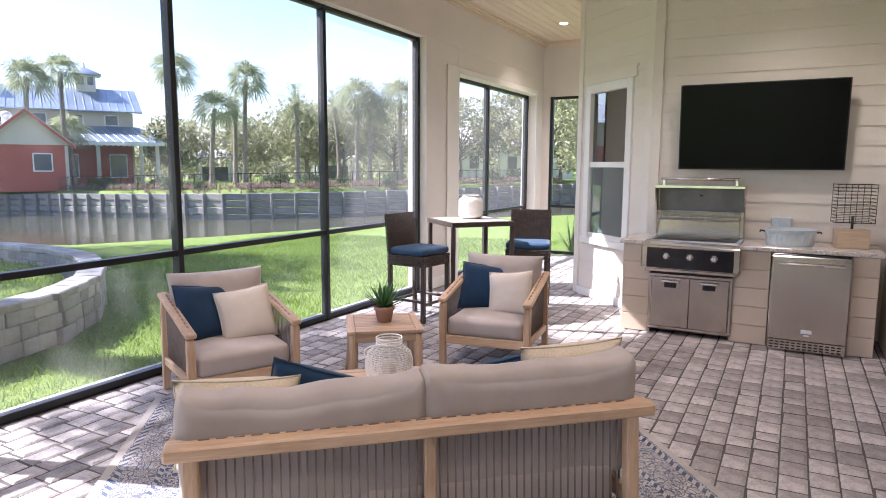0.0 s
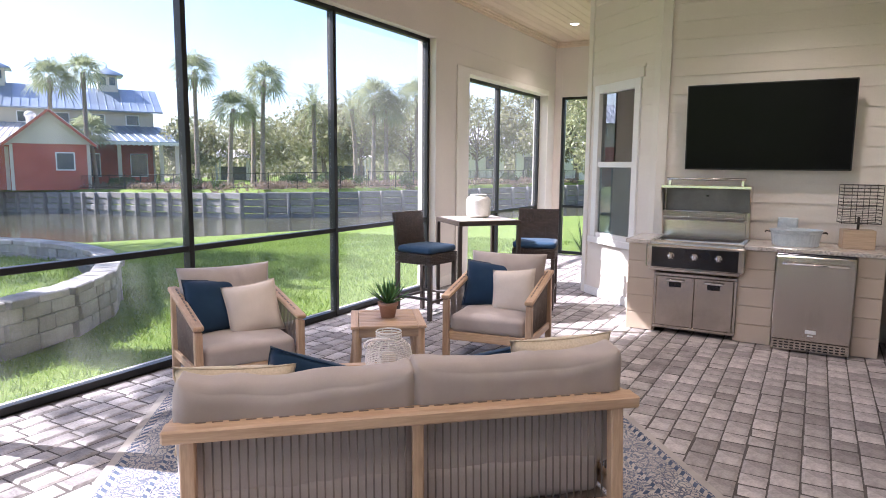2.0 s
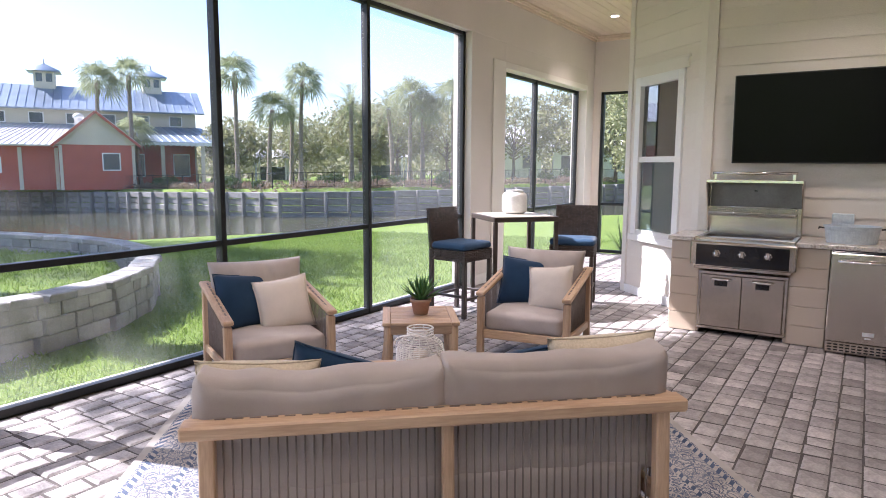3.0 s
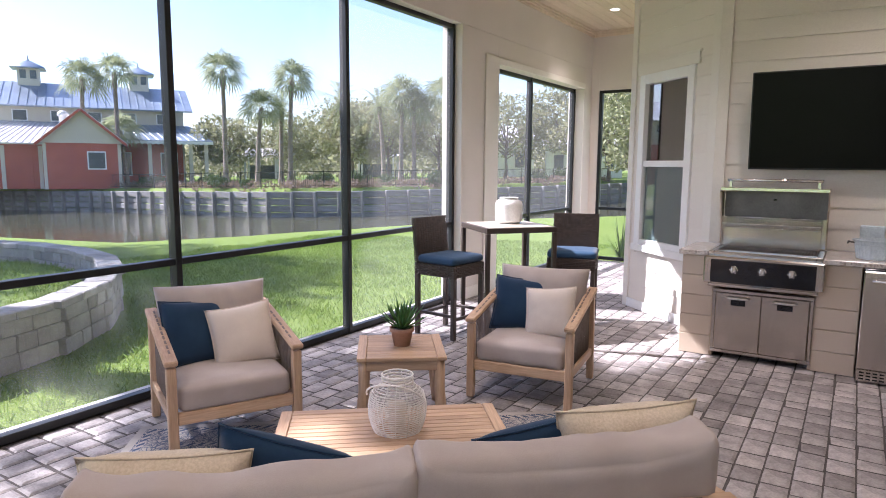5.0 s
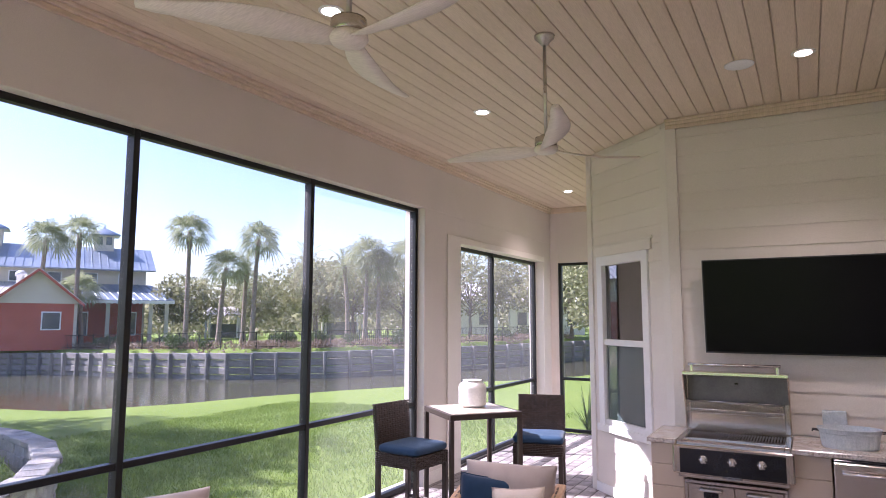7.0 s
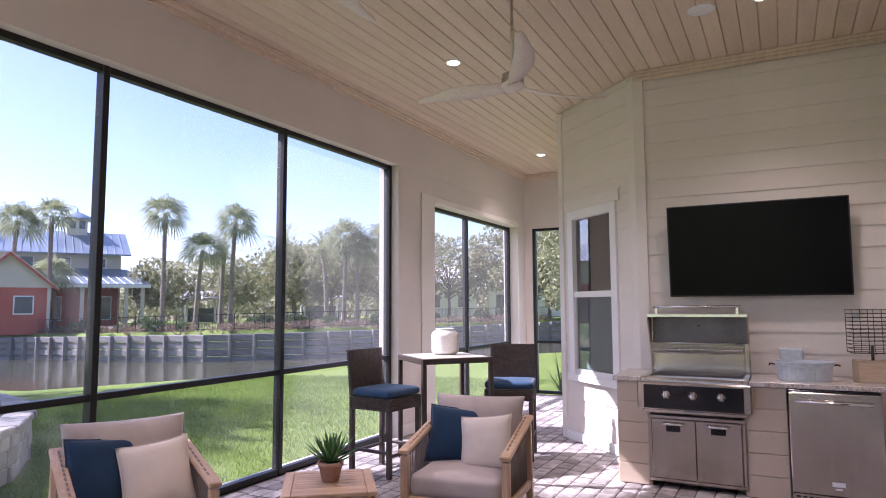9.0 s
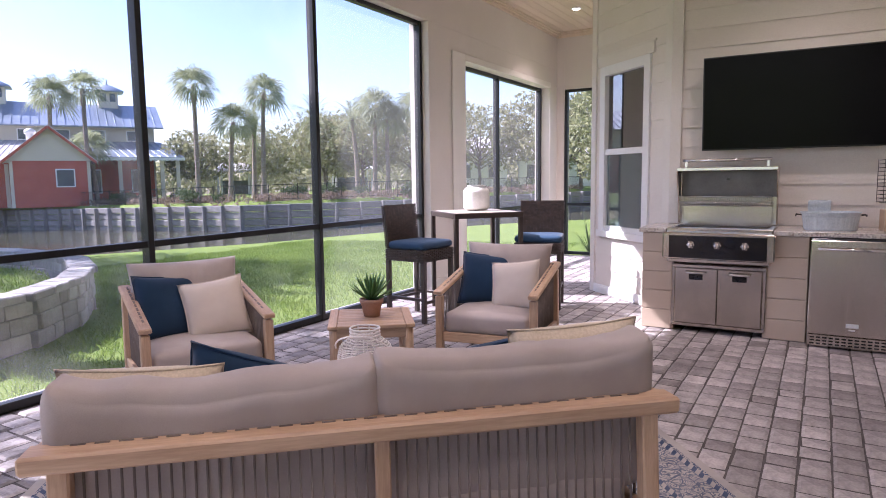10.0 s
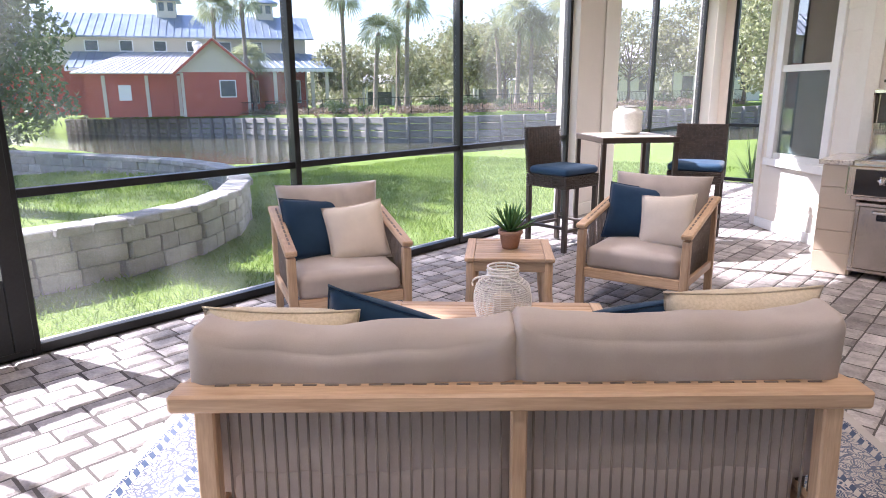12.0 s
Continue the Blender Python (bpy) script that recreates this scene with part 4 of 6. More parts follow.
# darker steel sheet over the upper inside of the hood
boxed("hood_liner", [span(GX0 + 0.02, GX1 - 0.02, 8.248, 8.253, 1.250, 1.515)], M_LINER, grill, "dark inner face of the hood", bev=0.001)
for x in (GX0 + 0.003, GX1 - 0.015):
    bm = bmesh.new()
    t = bmesh.new()
    pts = [(8.260, 0.990), (8.265, 1.530), (8.050, 1.530), (8.030, 1.490), (8.150, 1.200), (8.190, 0.990)]
    fr = [t.verts.new((x, y, z)) for y, z in pts]
    bk = [t.verts.new((x + 0.012, y, z)) for y, z in pts]
    t.faces.new(fr)
    t.faces.new(bk[::-1])
    for i in range(len(pts)):
        t.faces.new((fr[i], bk[i], bk[(i + 1) % 6], fr[(i + 1) % 6]))
    bmesh.ops.recalc_face_normals(t, faces=t.faces[:])
    join(bm, t)
    part("hood_side", bm, M_STEEL, grill)
boxed("hood_lip", [span(GX0 + 0.005, GX1 - 0.005, 8.030, 8.078, 1.505, 1.538)], M_STEEL_H, grill)
bm = bmesh.new()
rod(bm, (GX0 + 0.06, 8.050, 1.605), (GX1 - 0.06, 8.050, 1.605), 0.014, 14)
for x in (GX0 + 0.09, GX1 - 0.09):
    box(bm, (x, 8.055, 1.570), (0.03, 0.025, 0.07), 0.005)
part("hood_handle", bm, M_STEEL_H, grill, "polished steel bar handle")
boxed("thermometer", [span(3.665, 3.695, 8.245, 8.254, 1.415, 1.430)], M_DARKPANEL, grill, bev=0.002)

doors = thing("grill_cabinet", "stainless double-door cabinet under the grill", "cabinet")
CX0, CX1, CZ0, CZ1 = 3.283, 4.09, 0.05, 0.635
boxed("frame", [span(CX0, CX1, IY - 0.012, IY + 0.018, CZ1 - 0.03, CZ1), span(CX0, CX1, IY - 0.012, IY + 0.018, CZ0, CZ0 + 0.03), span(CX0, CX0 + 0.03, IY - 0.012, IY + 0.018, CZ0 + 0.03, CZ1 - 0.03),
                span(CX1 - 0.03, CX1, IY - 0.012, IY + 0.018, CZ0 + 0.03, CZ1 - 0.03), span(CX0 + 0.03, CX1 - 0.03, IY + 0.02, IY + 0.03, CZ0, CZ1)], M_STEEL, doors)
mid = (CX0 + CX1) / 2
for a, b in ((CX0 + 0.034, mid - 0.003), (mid + 0.003, CX1 - 0.034)):
    d = boxed("door", [span(a, b, IY - 0.022, IY + 0.012, CZ0 + 0.034, CZ1 - 0.034)], M_STEEL, doors, bev=0.004)
    hx = (a + b) / 2
    boxed("recess", [span(hx - 0.06, hx + 0.06, IY - 0.025, IY - 0.0225, CZ1 - 0.14, CZ1 - 0.085)], M_DARKPANEL, d, "dark finger recess", bev=0.002)
    bm = bmesh.new()
    tube(bm, [(hx - 0.085, IY - 0.022, CZ1 - 0.07), (hx - 0.085, IY - 0.05, CZ1 - 0.07), (hx - 0.07, IY - 0.056, CZ1 - 0.07), (hx + 0.07, IY - 0.056, CZ1 - 0.07), (hx + 0.085, IY - 0.05, CZ1 - 0.07), (hx + 0.085, IY - 0.022, CZ1 - 0.07)], 0.013, 10)
    part("handle", bm, M_STEEL_H, d)

fr = thing("outdoor_refrigerator", "stainless under-counter refrigerator with a bar handle", "refrigerator")
boxed("body", [span(FX0 + 0.004, FX1 - 0.004, IY - 0.05, 8.09, 0.012, 0.922)], M_DARKPANEL, fr)
fd = boxed("door", [span(FX0 + 0.006, FX1 - 0.006, IY - 0.13, IY - 0.052, 0.115, 0.912)], M_STEEL, fr, bev=0.006)
bm = bmesh.new()
rod(bm, (FX0 + 0.06, IY - 0.175, 0.842), (FX1 - 0.06, IY - 0.175, 0.842), 0.012, 14)
for x in (FX0 + 0.085, FX1 - 0.085):
    rod(bm, (x, IY - 0.13, 0.842), (x, IY - 0.175, 0.842), 0.009, 10)
part("handle", bm, M_STEEL_H, fd)
boxed("badge", [span(4.70, 4.79, IY - 0.134, IY - 0.1305, 0.19, 0.225), span(4.72, 4.767, IY - 0.133, IY - 0.1305, 0.165, 0.178)], M_WHITE, fd, "pale maker's badge", bev=0.001)
boxed("grille", [span(FX0 + 0.006, FX1 - 0.006, IY - 0.12, IY - 0.052, 0.012, 0.11)], M_STEEL, fr)
bm = bmesh.new()
for r in range(3):
    for i in range(13):
        x = FX0 + 0.045 + i * 0.0462
        box(bm, (x, IY - 0.121, 0.035 + 0.026 * r), (0.032, 0.004, 0.012), 0.001)
part("grille_slot", bm, M_DARKPANEL, fr, "dark vent slots")

tv = thing("television", "large flat black television mounted on the clapboard wall", "television", pose(4.204, 8.24, 2.152, 4.0, 0, 0))
boxed("case", [span(-0.782, 0.782, 0.0, 0.045, -0.448, 0.448), span(-0.35, 0.35, 0.045, 0.09, -0.22, 0.22)], M_TVCASE, tv)
boxed("screen", [span(-0.769, 0.769, -0.004, -0.0005, -0.433, 0.436)], M_TV, tv, "glossy black screen", bev=0.001)
boxed("wall_bracket", [span(-0.2, 0.2, 0.09, 0.14, -0.1, 0.1)], M_BLACK, tv)

tub = thing("galvanised_tub", "oval ribbed galvanised tub with wire handles on the worktop", "tub", pose(4.555, 7.93, 0.97, 0, 0, 6) @ Matrix.Diagonal((1.06, 0.72, 1.06, 1)))
bm = bmesh.new()
n = 72
prof = [(0.185, 0.0), (0.19, 0.012), (0.205, 0.11), (0.212, 0.115), (0.217, 0.14), (0.224, 0.145), (0.224, 0.152), (0.214, 0.152), (0.208, 0.13), (0.196, 0.10), (0.18, 0.012), (0.0, 0.010)]
rings = []
for i, (r, z) in enumerate(prof):
    rib = 0.0035 if 1 <= i <= 2 else 0.0
    rings.append([bm.verts.new(((r + rib * (j % 2)) * math.cos(2 * math.pi * j / n), (r + rib * (j % 2)) * math.sin(2 * math.pi * j / n), z)) for j in range(n)])
for A, B in zip(rings, rings[1:]):
    for j in range(n):
        bm.faces.new((A[j], A[(j + 1) % n], B[(j + 1) % n], B[j]))
bm.faces.new(rings[0][::-1])
part("basin", bm, M_GALV, tub)
for s in (1, -1):
    bm = bmesh.new()
    tube(bm, [(0.212 * s, -0.05, 0.125), (0.25 * s, -0.05, 0.13), (0.255 * s, 0.0, 0.115), (0.25 * s, 0.05, 0.13), (0.212 * s, 0.05, 0.125)], 0.005, 6)
    part("handle", bm, M_WIRE, tub, "dark wire handle")

lan = thing("wire_lantern", "dark wire cage lantern on a pale wooden block", "lantern", pose(5.07, 8.02, 0.97, 0, 0, 8))
boxed("base", [span(-0.135, 0.135, -0.10, 0.10, 0.0, 0.18)], M_BLOND, lan, bev=0.005)
bm = bmesh.new()
for i in range(12):
    z = 0.245 + 0.36 * i / 11
    ring = bmesh.new()
    tube(ring, [(-0.16, -0.12, z), (0.16, -0.12, z), (0.16, 0.12, z), (-0.16, 0.12, z)], 0.0028, 5, True)
    part("wire_ring", ring, M_WIRE, lan)
for x in (-0.16, -0.05, 0.05, 0.16):
    for y in (-0.12, 0.12):
        wire = bmesh.new()
        rod(wire, (x, y, 0.24), (x, y, 0.61), 0.003, 6)
        part("upright_wire", wire, M_WIRE, lan)
rod(bm, (0, 0, 0.18), (0, 0, 0.30), 0.012, 10)
for a in ((-0.16, 0, 0.24, 0.16, 0, 0.24), (0, -0.12, 0.24, 0, 0.12, 0.24)):
    rod(bm, a[:3], a[3:], 0.004, 6)
part("stem", bm, M_WIRE, lan)
ol = thing("outlet_box", "grey weatherproof outlet cover on the clapboard wall", "outlet", pose(4.465, Y_TV - 0.012, 1.15))
boxed("cover", [span(-0.095, 0.095, -0.05, 0.0, -0.065, 0.065)], M_GALV, ol, bev=0.008)

# ---- rug ----
rug = thing("rug", "faded blue and cream oriental rug on the pavers", "rug", pose(2.51, 3.93, 0.004, 0, 0, 39.3))
bm = bmesh.new()
box(bm, (0, 0, 0.004), (RUG_X, RUG_Y, 0.008), 0.002)
part("carpet", bm, M_RUG, rug)


def slots(owner, a, b, n, w=0.010, up=(0, 0, 1)):
    """Short dark cord loops let into the top of a rail."""
    a, b = Vector(a), Vector(b)
    for i in range(n):
        bm = bmesh.new()
        beam(bm, a.lerp(b, (i + 0.18) / n), a.lerp(b, (i + 0.82) / n), w, 0.004, 0.001, up)
        part("cord_loop", bm, M_CORD, owner)


def throw(name, label, cat, m, w, h, d, mat, seed, group=""):
    th = thing(name, label, cat, m, group)
    bm = bmesh.new()
    pillow(bm, w, h, d, None, seed)
    part("cover", bm, mat, th)
    bm = bmesh.new()
    pts = []
    for u, v, k in ((1, 0, 0), (0, 1, 1), (-1, 0, 2), (0, -1, 3)):
        for i in range(10):
            f = -1 + 2 * i / 10
            uu, vv = ((1, f), (-f, 1), (-1, -f), (f, -1))[k]
            pts.append((w / 2 * uu * (1 - 0.075 * (1 - vv * vv)), 0, h / 2 * vv * (1 - 0.075 * (1 - uu * uu))))
    tube(bm, pts, 0.0045, 5, True)
    part("piping", bm, mat, th)
    return th


def armchair(m):
    """Teak club chair with corded sloping arms; it faces its own -y."""
    ch = thing("armchair", "teak armchair with corded arms and taupe cushions", "armchair", m, "armchairs by the coffee table")
    W, D, ZF, ZB = 0.368, 0.385, 0.60, 0.74
    for s in (-1, 1):
        bm = bmesh.new()
        beam(bm, (s * W, -D, 0.006), (s * W, -D, ZF - 0.03), 0.055, 0.055, 0.006, (0, 1, 0))
        part("leg", bm, M_TEAK_Z, ch)
        bm = bmesh.new()
        beam(bm, (s * W, D + 0.03, 0.006), (s * W, D - 0.02, ZB - 0.035), 0.055, 0.05, 0.006, (0, 1, 0))
        part("leg", bm, M_TEAK_Z, ch)
        bm = bmesh.new()
        beam(bm, (s * W, -D - 0.04, ZF - 0.005), (s * W, D + 0.04, ZB + 0.005), 0.075, 0.035, 0.008)
        arm = part("armrest", bm, M_TEAK_Y, ch)
        slots(arm, (s * (W - 0.008), -D + 0.06, ZF + 0.030), (s * (W - 0.008), D - 0.04, ZB + 0.018), 10, 0.012)
        bm = bmesh.new()
        beam(bm, (s * W, -D + 0.03, 0.265), (s * W, D - 0.01, 0.235), 0.035, 0.06, 0.005)
        part("side_rail", bm, M_TEAK_Y, ch)
        for i in range(22):
            f = (i + 0.7) / 22.4
            y = -D + 0.04 + (2 * D - 0.07) * f
            zt = ZF - 0.02 + (ZB - ZF) * (y + D) / (2 * D)
            bm = bmesh.new()
            rod(bm, (s * (W - 0.008), y, 0.285 - 0.03 * f), (s * (W - 0.008), y, zt), 0.0048, 6)
            part("cord", bm, M_CORD, ch)
    bm = bmesh.new()
    beam(bm, (-W + 0.028, -D + 0.005, 0.255), (W - 0.028, -D + 0.005, 0.255), 0.035, 0.075, 0.005)
    part("front_rail", bm, M_TEAK, ch)
    bm = bmesh.new()
    beam(bm, (-W + 0.02, D + 0.01, ZB - 0.02), (W - 0.02, D + 0.01, ZB - 0.02), 0.045, 0.06, 0.006)
    part("back_rail", bm, M_TEAK, ch)
    bm = bmesh.new()
    beam(bm, (-W + 0.02, D - 0.0, 0.24), (W - 0.02, D - 0.0, 0.24), 0.035, 0.06, 0.005)
    part("back_rail", bm, M_TEAK, ch)
    for i in range(20):
        x = -W + 0.05 + i * (2 * W - 0.10) / 19
        bm = bmesh.new()
        rod(bm, (x, D, 0.265), (x, D + 0.004, ZB - 0.045), 0.0048, 6)
        part("cord", bm, M_CORD, ch)
    bm = bmesh.new()
    cushion(bm, (0, -0.02, 0.365), (2 * W - 0.075, 2 * D - 0.02, 0.165), 0.045, 0.02, 0.006, None, m.translation.x)
    part("seat_cushion", bm, M_CUSHION, ch)
    bm = bmesh.new()
    pillow(bm, 2 * W - 0.01, 0.53, 0.24, pose(0, D - 0.15, 0.665, -14, 0, 0), m.translation.y, 32, 0.055, 0.12)
    part("back_cushion", bm, M_CUSHION, ch)
    return ch


CH_A, CH_B = pose(0.913, 4.12, 0.0, 0, 0, 63.4), pose(2.288, 5.945, 0.0, 0, 0, 9)
for k, m in enumerate((CH_A, CH_B)):
    armchair(m)
    throw("throw_pillow", "square navy throw pillow in an armchair", "pillow", m @ pose(-0.14, 0.10, 0.635, -22, 4, 10), 0.44, 0.44, 0.15, M_NAVY, 1.0 + k, "throw pillows")
    throw("throw_pillow", "square cream linen throw pillow in an armchair", "pillow", m @ pose(0.13, -0.02, 0.61, -20, -7, -6), 0.41, 0.41, 0.14, M_CREAM, 4.0 + k, "throw pillows")

# ---- sofa; it faces its own +y, the back towards the walk's start ----
SOFA = pose(3.44, 2.745, 0, 0, 0, 42.8)
SW, SD, SZ = 0.94, 0.80, 0.77
sofa = thing("sofa", "teak two-seat sofa with corded back and taupe cushions", "sofa", SOFA)
bm = bmesh.new()
beam(bm, (-SW, 0.045, SZ - 0.026), (SW, 0.045, SZ - 0.026), 0.095, 0.052, 0.008)
rail = part("back_rail", bm, M_TEAK, sofa)
slots(rail, (-SW + 0.10, 0.062, SZ + 0.001), (SW - 0.10, 0.062, SZ + 0.001), 28, 0.007)
for s in (-1, 1):
    bm = bmesh.new()
    beam(bm, (s * (SW - 0.045), 0.094, SZ - 0.030), (s * (SW - 0.045), SD, SZ - 0.13), 0.085, 0.045, 0.008)
    part("armrest", bm, M_TEAK_Y, sofa)
    bm = bmesh.new()
    beam(bm, (s * (SW - 0.085), 0.0, 0.006), (s * (SW - 0.085), 0.055, SZ - 0.053), 0.056, 0.05, 0.006, (0, 1, 0))
    part("leg", bm, M_TEAK_Z, sofa)
    bm = bmesh.new()
    beam(bm, (s * (SW - 0.06), SD - 0.05, 0.006), (s * (SW - 0.06), SD - 0.05, SZ - 0.145), 0.06, 0.06, 0.006, (0, 1, 0))
    part("leg", bm, M_TEAK_Z, sofa)
    bm = bmesh.new()
    beam(bm, (s * (SW - 0.075), 0.07, 0.35), (s * (SW - 0.075), SD - 0.08, 0.33), 0.035, 0.07, 0.005)
    part("side_rail", bm, M_TEAK_Y, sofa)
    for i in range(20):
        y = 0.10 + i * 0.031
        bm = bmesh.new()
        rod(bm, (s * (SW - 0.062), y, 0.37), (s * (SW - 0.062), y, SZ - 0.05 - 0.13 * (y - 0.09) / 0.7), 0.0048, 6)
        part("cord", bm, M_CORD, sofa)
bm = bmesh.new()
beam(bm, (0, 0.02, 0.313), (0, 0.045, SZ - 0.053), 0.045, 0.035, 0.005, (0, 1, 0))
part("centre_post", bm, M_TEAK_Z, sofa)
bm = bmesh.new()
beam(bm, (-SW + 0.11, 0.03, 0.285), (SW - 0.11, 0.03, 0.285), 0.045, 0.055, 0.006)
part("lower_rail", bm, M_TEAK, sofa)
bm = bmesh.new()
beam(bm, (-SW + 0.09, SD - 0.05, 0.30), (SW - 0.09, SD - 0.05, 0.30), 0.04, 0.075, 0.006)
part("front_rail", bm, M_TEAK, sofa)
# Unseen board, added to stop light passing beneath the seat cushions.
boxed("seat_deck", [span(-SW + 0.10, SW - 0.10, 0.056, SD - 0.08, 0.292, 0.308)], M_CORD, sofa, "dark board added to close the light gap under the seat")
for s in (-1, 1):
    for i in range(25):
        x = s * (0.045 + i * (SW - 0.165) / 24.5)
        bm = bmesh.new()
        rod(bm, (x, 0.045, 0.310), (x, 0.072, SZ - 0.05), 0.0038, 6)
        part("cord", bm, M_CORD, sofa)
    bm = bmesh.new()
    cushion(bm, (s * 0.415, 0.42, 0.405), (0.81, 0.68, 0.19), 0.045, 0.02, 0.006, None, 3.0 * s)
    part("seat_cushion", bm, M_CUSHION, sofa)
    bm = bmesh.new()
    cushion(bm, (0, 0, 0), (0.905, 0.185, 0.50), 0.055, 0.028, 0.011, pose(s * 0.448, 0.178, 0.662 + 0.012 * s, 5, -0.8 - 0.4 * s, 0), 7.0 * s, 40, 0.045)
    part("back_cushion", bm, M_CUSHION, sofa)
throw("throw_pillow", "woven straw pillow leaning on the sofa back", "pillow", SOFA @ pose(-0.72, 0.40, 0.685, 16, 3, 4), 0.48, 0.44, 0.26, M_STRAW, 8.0, "sofa pillows")
throw("throw_pillow", "square navy throw pillow tilted on the sofa", "pillow", SOFA @ pose(-0.40, 0.50, 0.69, 28, 17, -4), 0.46, 0.46, 0.18, M_NAVY, 9.0, "sofa pillows")
throw("throw_pillow", "woven straw pillow with looped edging on the sofa", "pillow", SOFA @ pose(0.76, 0.44, 0.725, 16, -4, -6), 0.48, 0.44, 0.26, M_STRAW, 10.0, "sofa pillows")
throw("throw_pillow", "square navy throw pillow lying low on the sofa", "pillow", SOFA @ pose(0.44, 0.52, 0.70, 30, -8, 4), 0.42, 0.40, 0.15, M_NAVY, 11.0, "sofa pillows")


def slatted_table(name, label, m, lx, ly, z, nslat, splay, cat):
    tb = thing(name, label, cat, m)
    fw = 0.06
    for s in (-1, 1):
        boxed("frame_board", [span(s * lx / 2 - (fw if s > 0 else 0), s * lx / 2 + (0 if s > 0 else fw), -ly / 2, ly / 2, z - 0.025, z)], M_TEAK_Y, tb)
        boxed("frame_board", [span(-lx / 2 + fw + 0.002, lx / 2 - fw - 0.002, s * ly / 2 - (fw if s > 0 else 0), s * ly / 2 + (0 if s > 0 else fw), z - 0.025, z)], M_TEAK, tb)
        boxed("apron", [span(-lx / 2 + 0.03, lx / 2 - 0.03, s * (ly / 2 - 0.035) - 0.01, s * (ly / 2 - 0.035) + 0.01, z - 0.095, z - 0.026)], M_TEAK, tb)
        boxed("apron", [span(s * (lx / 2 - 0.035) - 0.01, s * (lx / 2 - 0.035) + 0.01, -ly / 2 + 0.046, ly / 2 - 0.046, z - 0.095, z - 0.026)], M_TEAK_Y, tb)
    a, b = -ly / 2 + fw + 0.003, ly / 2 - fw - 0.003
    w = (b - a) / nslat
    for i in range(nslat):
        boxed("slat", [span(-lx / 2 + fw + 0.003, lx / 2 - fw - 0.003, a + i * w + 0.0025, a + (i + 1) * w - 0.0025, z - 0.024, z - 0.002)], M_TEAK, tb, bev=0.002)
    for sx in (-1, 1):
        for sy in (-1, 1):
            bm = bmesh.new()
            x, y = sx * (lx / 2 - 0.045), sy * (ly / 2 - 0.045)
            tube(bm, [(x, y, z - 0.027), (x * 1.0, y, z * 0.55), (x + sx * splay * 0.45, y + sy * splay * 0.45, z * 0.25), (x + sx * splay, y + sy * splay, 0.001)], 0.036, 4)
            part("leg", bm, M_TEAK_Z, tb)
    return tb


slatted_table("side_table", "small square slatted teak side table", pose(1.765, 4.92, 0, 0, 0, 38), 0.58, 0.58, 0.50, 9, 0.03, "table")
slatted_table("coffee_table", "low rectangular slatted teak coffee table on the rug", pose(2.425, 3.945, 0.012, 0, 0, 40), 1.16, 0.60, 0.39, 10, 0.02, "table")

pot = thing("potted_succulent", "spiky green succulent in a terracotta pot", "plant", pose(1.765, 4.935, 0.501))
bm = bmesh.new()
lathe(bm, [(0.0, 0.0), (0.055, 0.0), (0.075, 0.095), (0.083, 0.098), (0.085, 0.125), (0.076, 0.125), (0.072, 0.10), (0.0, 0.10)], 28)
part("pot", bm, M_TERRA, pot, "terracotta pot")
bm = bmesh.new()
lathe(bm, [(0.0, 0.1005), (0.0715, 0.1005), (0.06, 0.112), (0.0, 0.116)], 16)
part("soil", bm, M_SOIL, pot)
rng = random.Random(5)
for i in range(34):
    a, e = i * 2.4, 0.25 + 1.15 * (i / 34) + rng.uniform(-0.08, 0.08)
    L = 0.17 + 0.05 * rng.random() - 0.03 * (i / 34)
    bm = bmesh.new()
    rows = []
    for j in range(6):
        f = j / 5
        r = 0.012 + L * f * math.cos(e)
        z = 0.115 + L * f * math.sin(e) + 0.03 * f * f
        w = 0.016 * (1 - f) ** 0.6 * (0.7 + 0.9 * f)
        c = Vector((r * math.cos(a), r * math.sin(a), z))
        side = Vector((-math.sin(a), math.cos(a), 0))
        nrm = Vector((-math.sin(e) * math.cos(a), -math.sin(e) * math.sin(a), math.cos(e)))
        rows.append([bm.verts.new(c + side * w + nrm * w * 0.3), bm.verts.new(c - nrm * w * 0.35), bm.verts.new(c - side * w + nrm * w * 0.3)])
    for A, B in zip(rows, rows[1:]):
        for q in range(3):
            bm.faces.new((A[q], A[(q + 1) % 3], B[(q + 1) % 3], B[q])).smooth = True
    bmesh.ops.recalc_face_normals(bm, faces=bm.faces[:])
    part("leaf", bm, M_PLANT, pot)

# woven lantern on the coffee table
wl = thing("woven_lantern", "round whitewashed rattan lantern with a cane handle", "lantern", pose(2.46, 3.945, 0.404, 0, 0, 20) @ Matrix.Diagonal((0.88, 0.88, 0.84, 1)))
def lantern_r(z):
    f = z / 0.30
    return 0.10 + 0.065 * math.sin(math.pi * min(1, 0.12 + 0.80 * f)) ** 0.8 - 0.045 * max(0, f - 0.8) / 0.2
bm = bmesh.new()
for k in range(24):
    z = 0.012 + 0.285 * k / 23
    r = lantern_r(z)
    tube(bm, [(r * math.cos(a), r * math.sin(a), z + 0.002 * math.sin(a * 6 + k)) for a in (2 * math.pi * j / 26 for j in range(26))], 0.0034, 5, True)
part("weave", bm, M_WHITEWICKER, wl)["kind"] = "stuff"
bm = bmesh.new()
for j in range(14):
    a = 2 * math.pi * j / 14
    tube(bm, [(lantern_r(z) * math.cos(a), lantern_r(z) * math.sin(a), z) for z in (0.005 + 0.295 * i / 9 for i in range(10))], 0.003, 5)
part("wicker_weave", bm, M_WHITEWICKER, wl)["kind"] = "stuff"
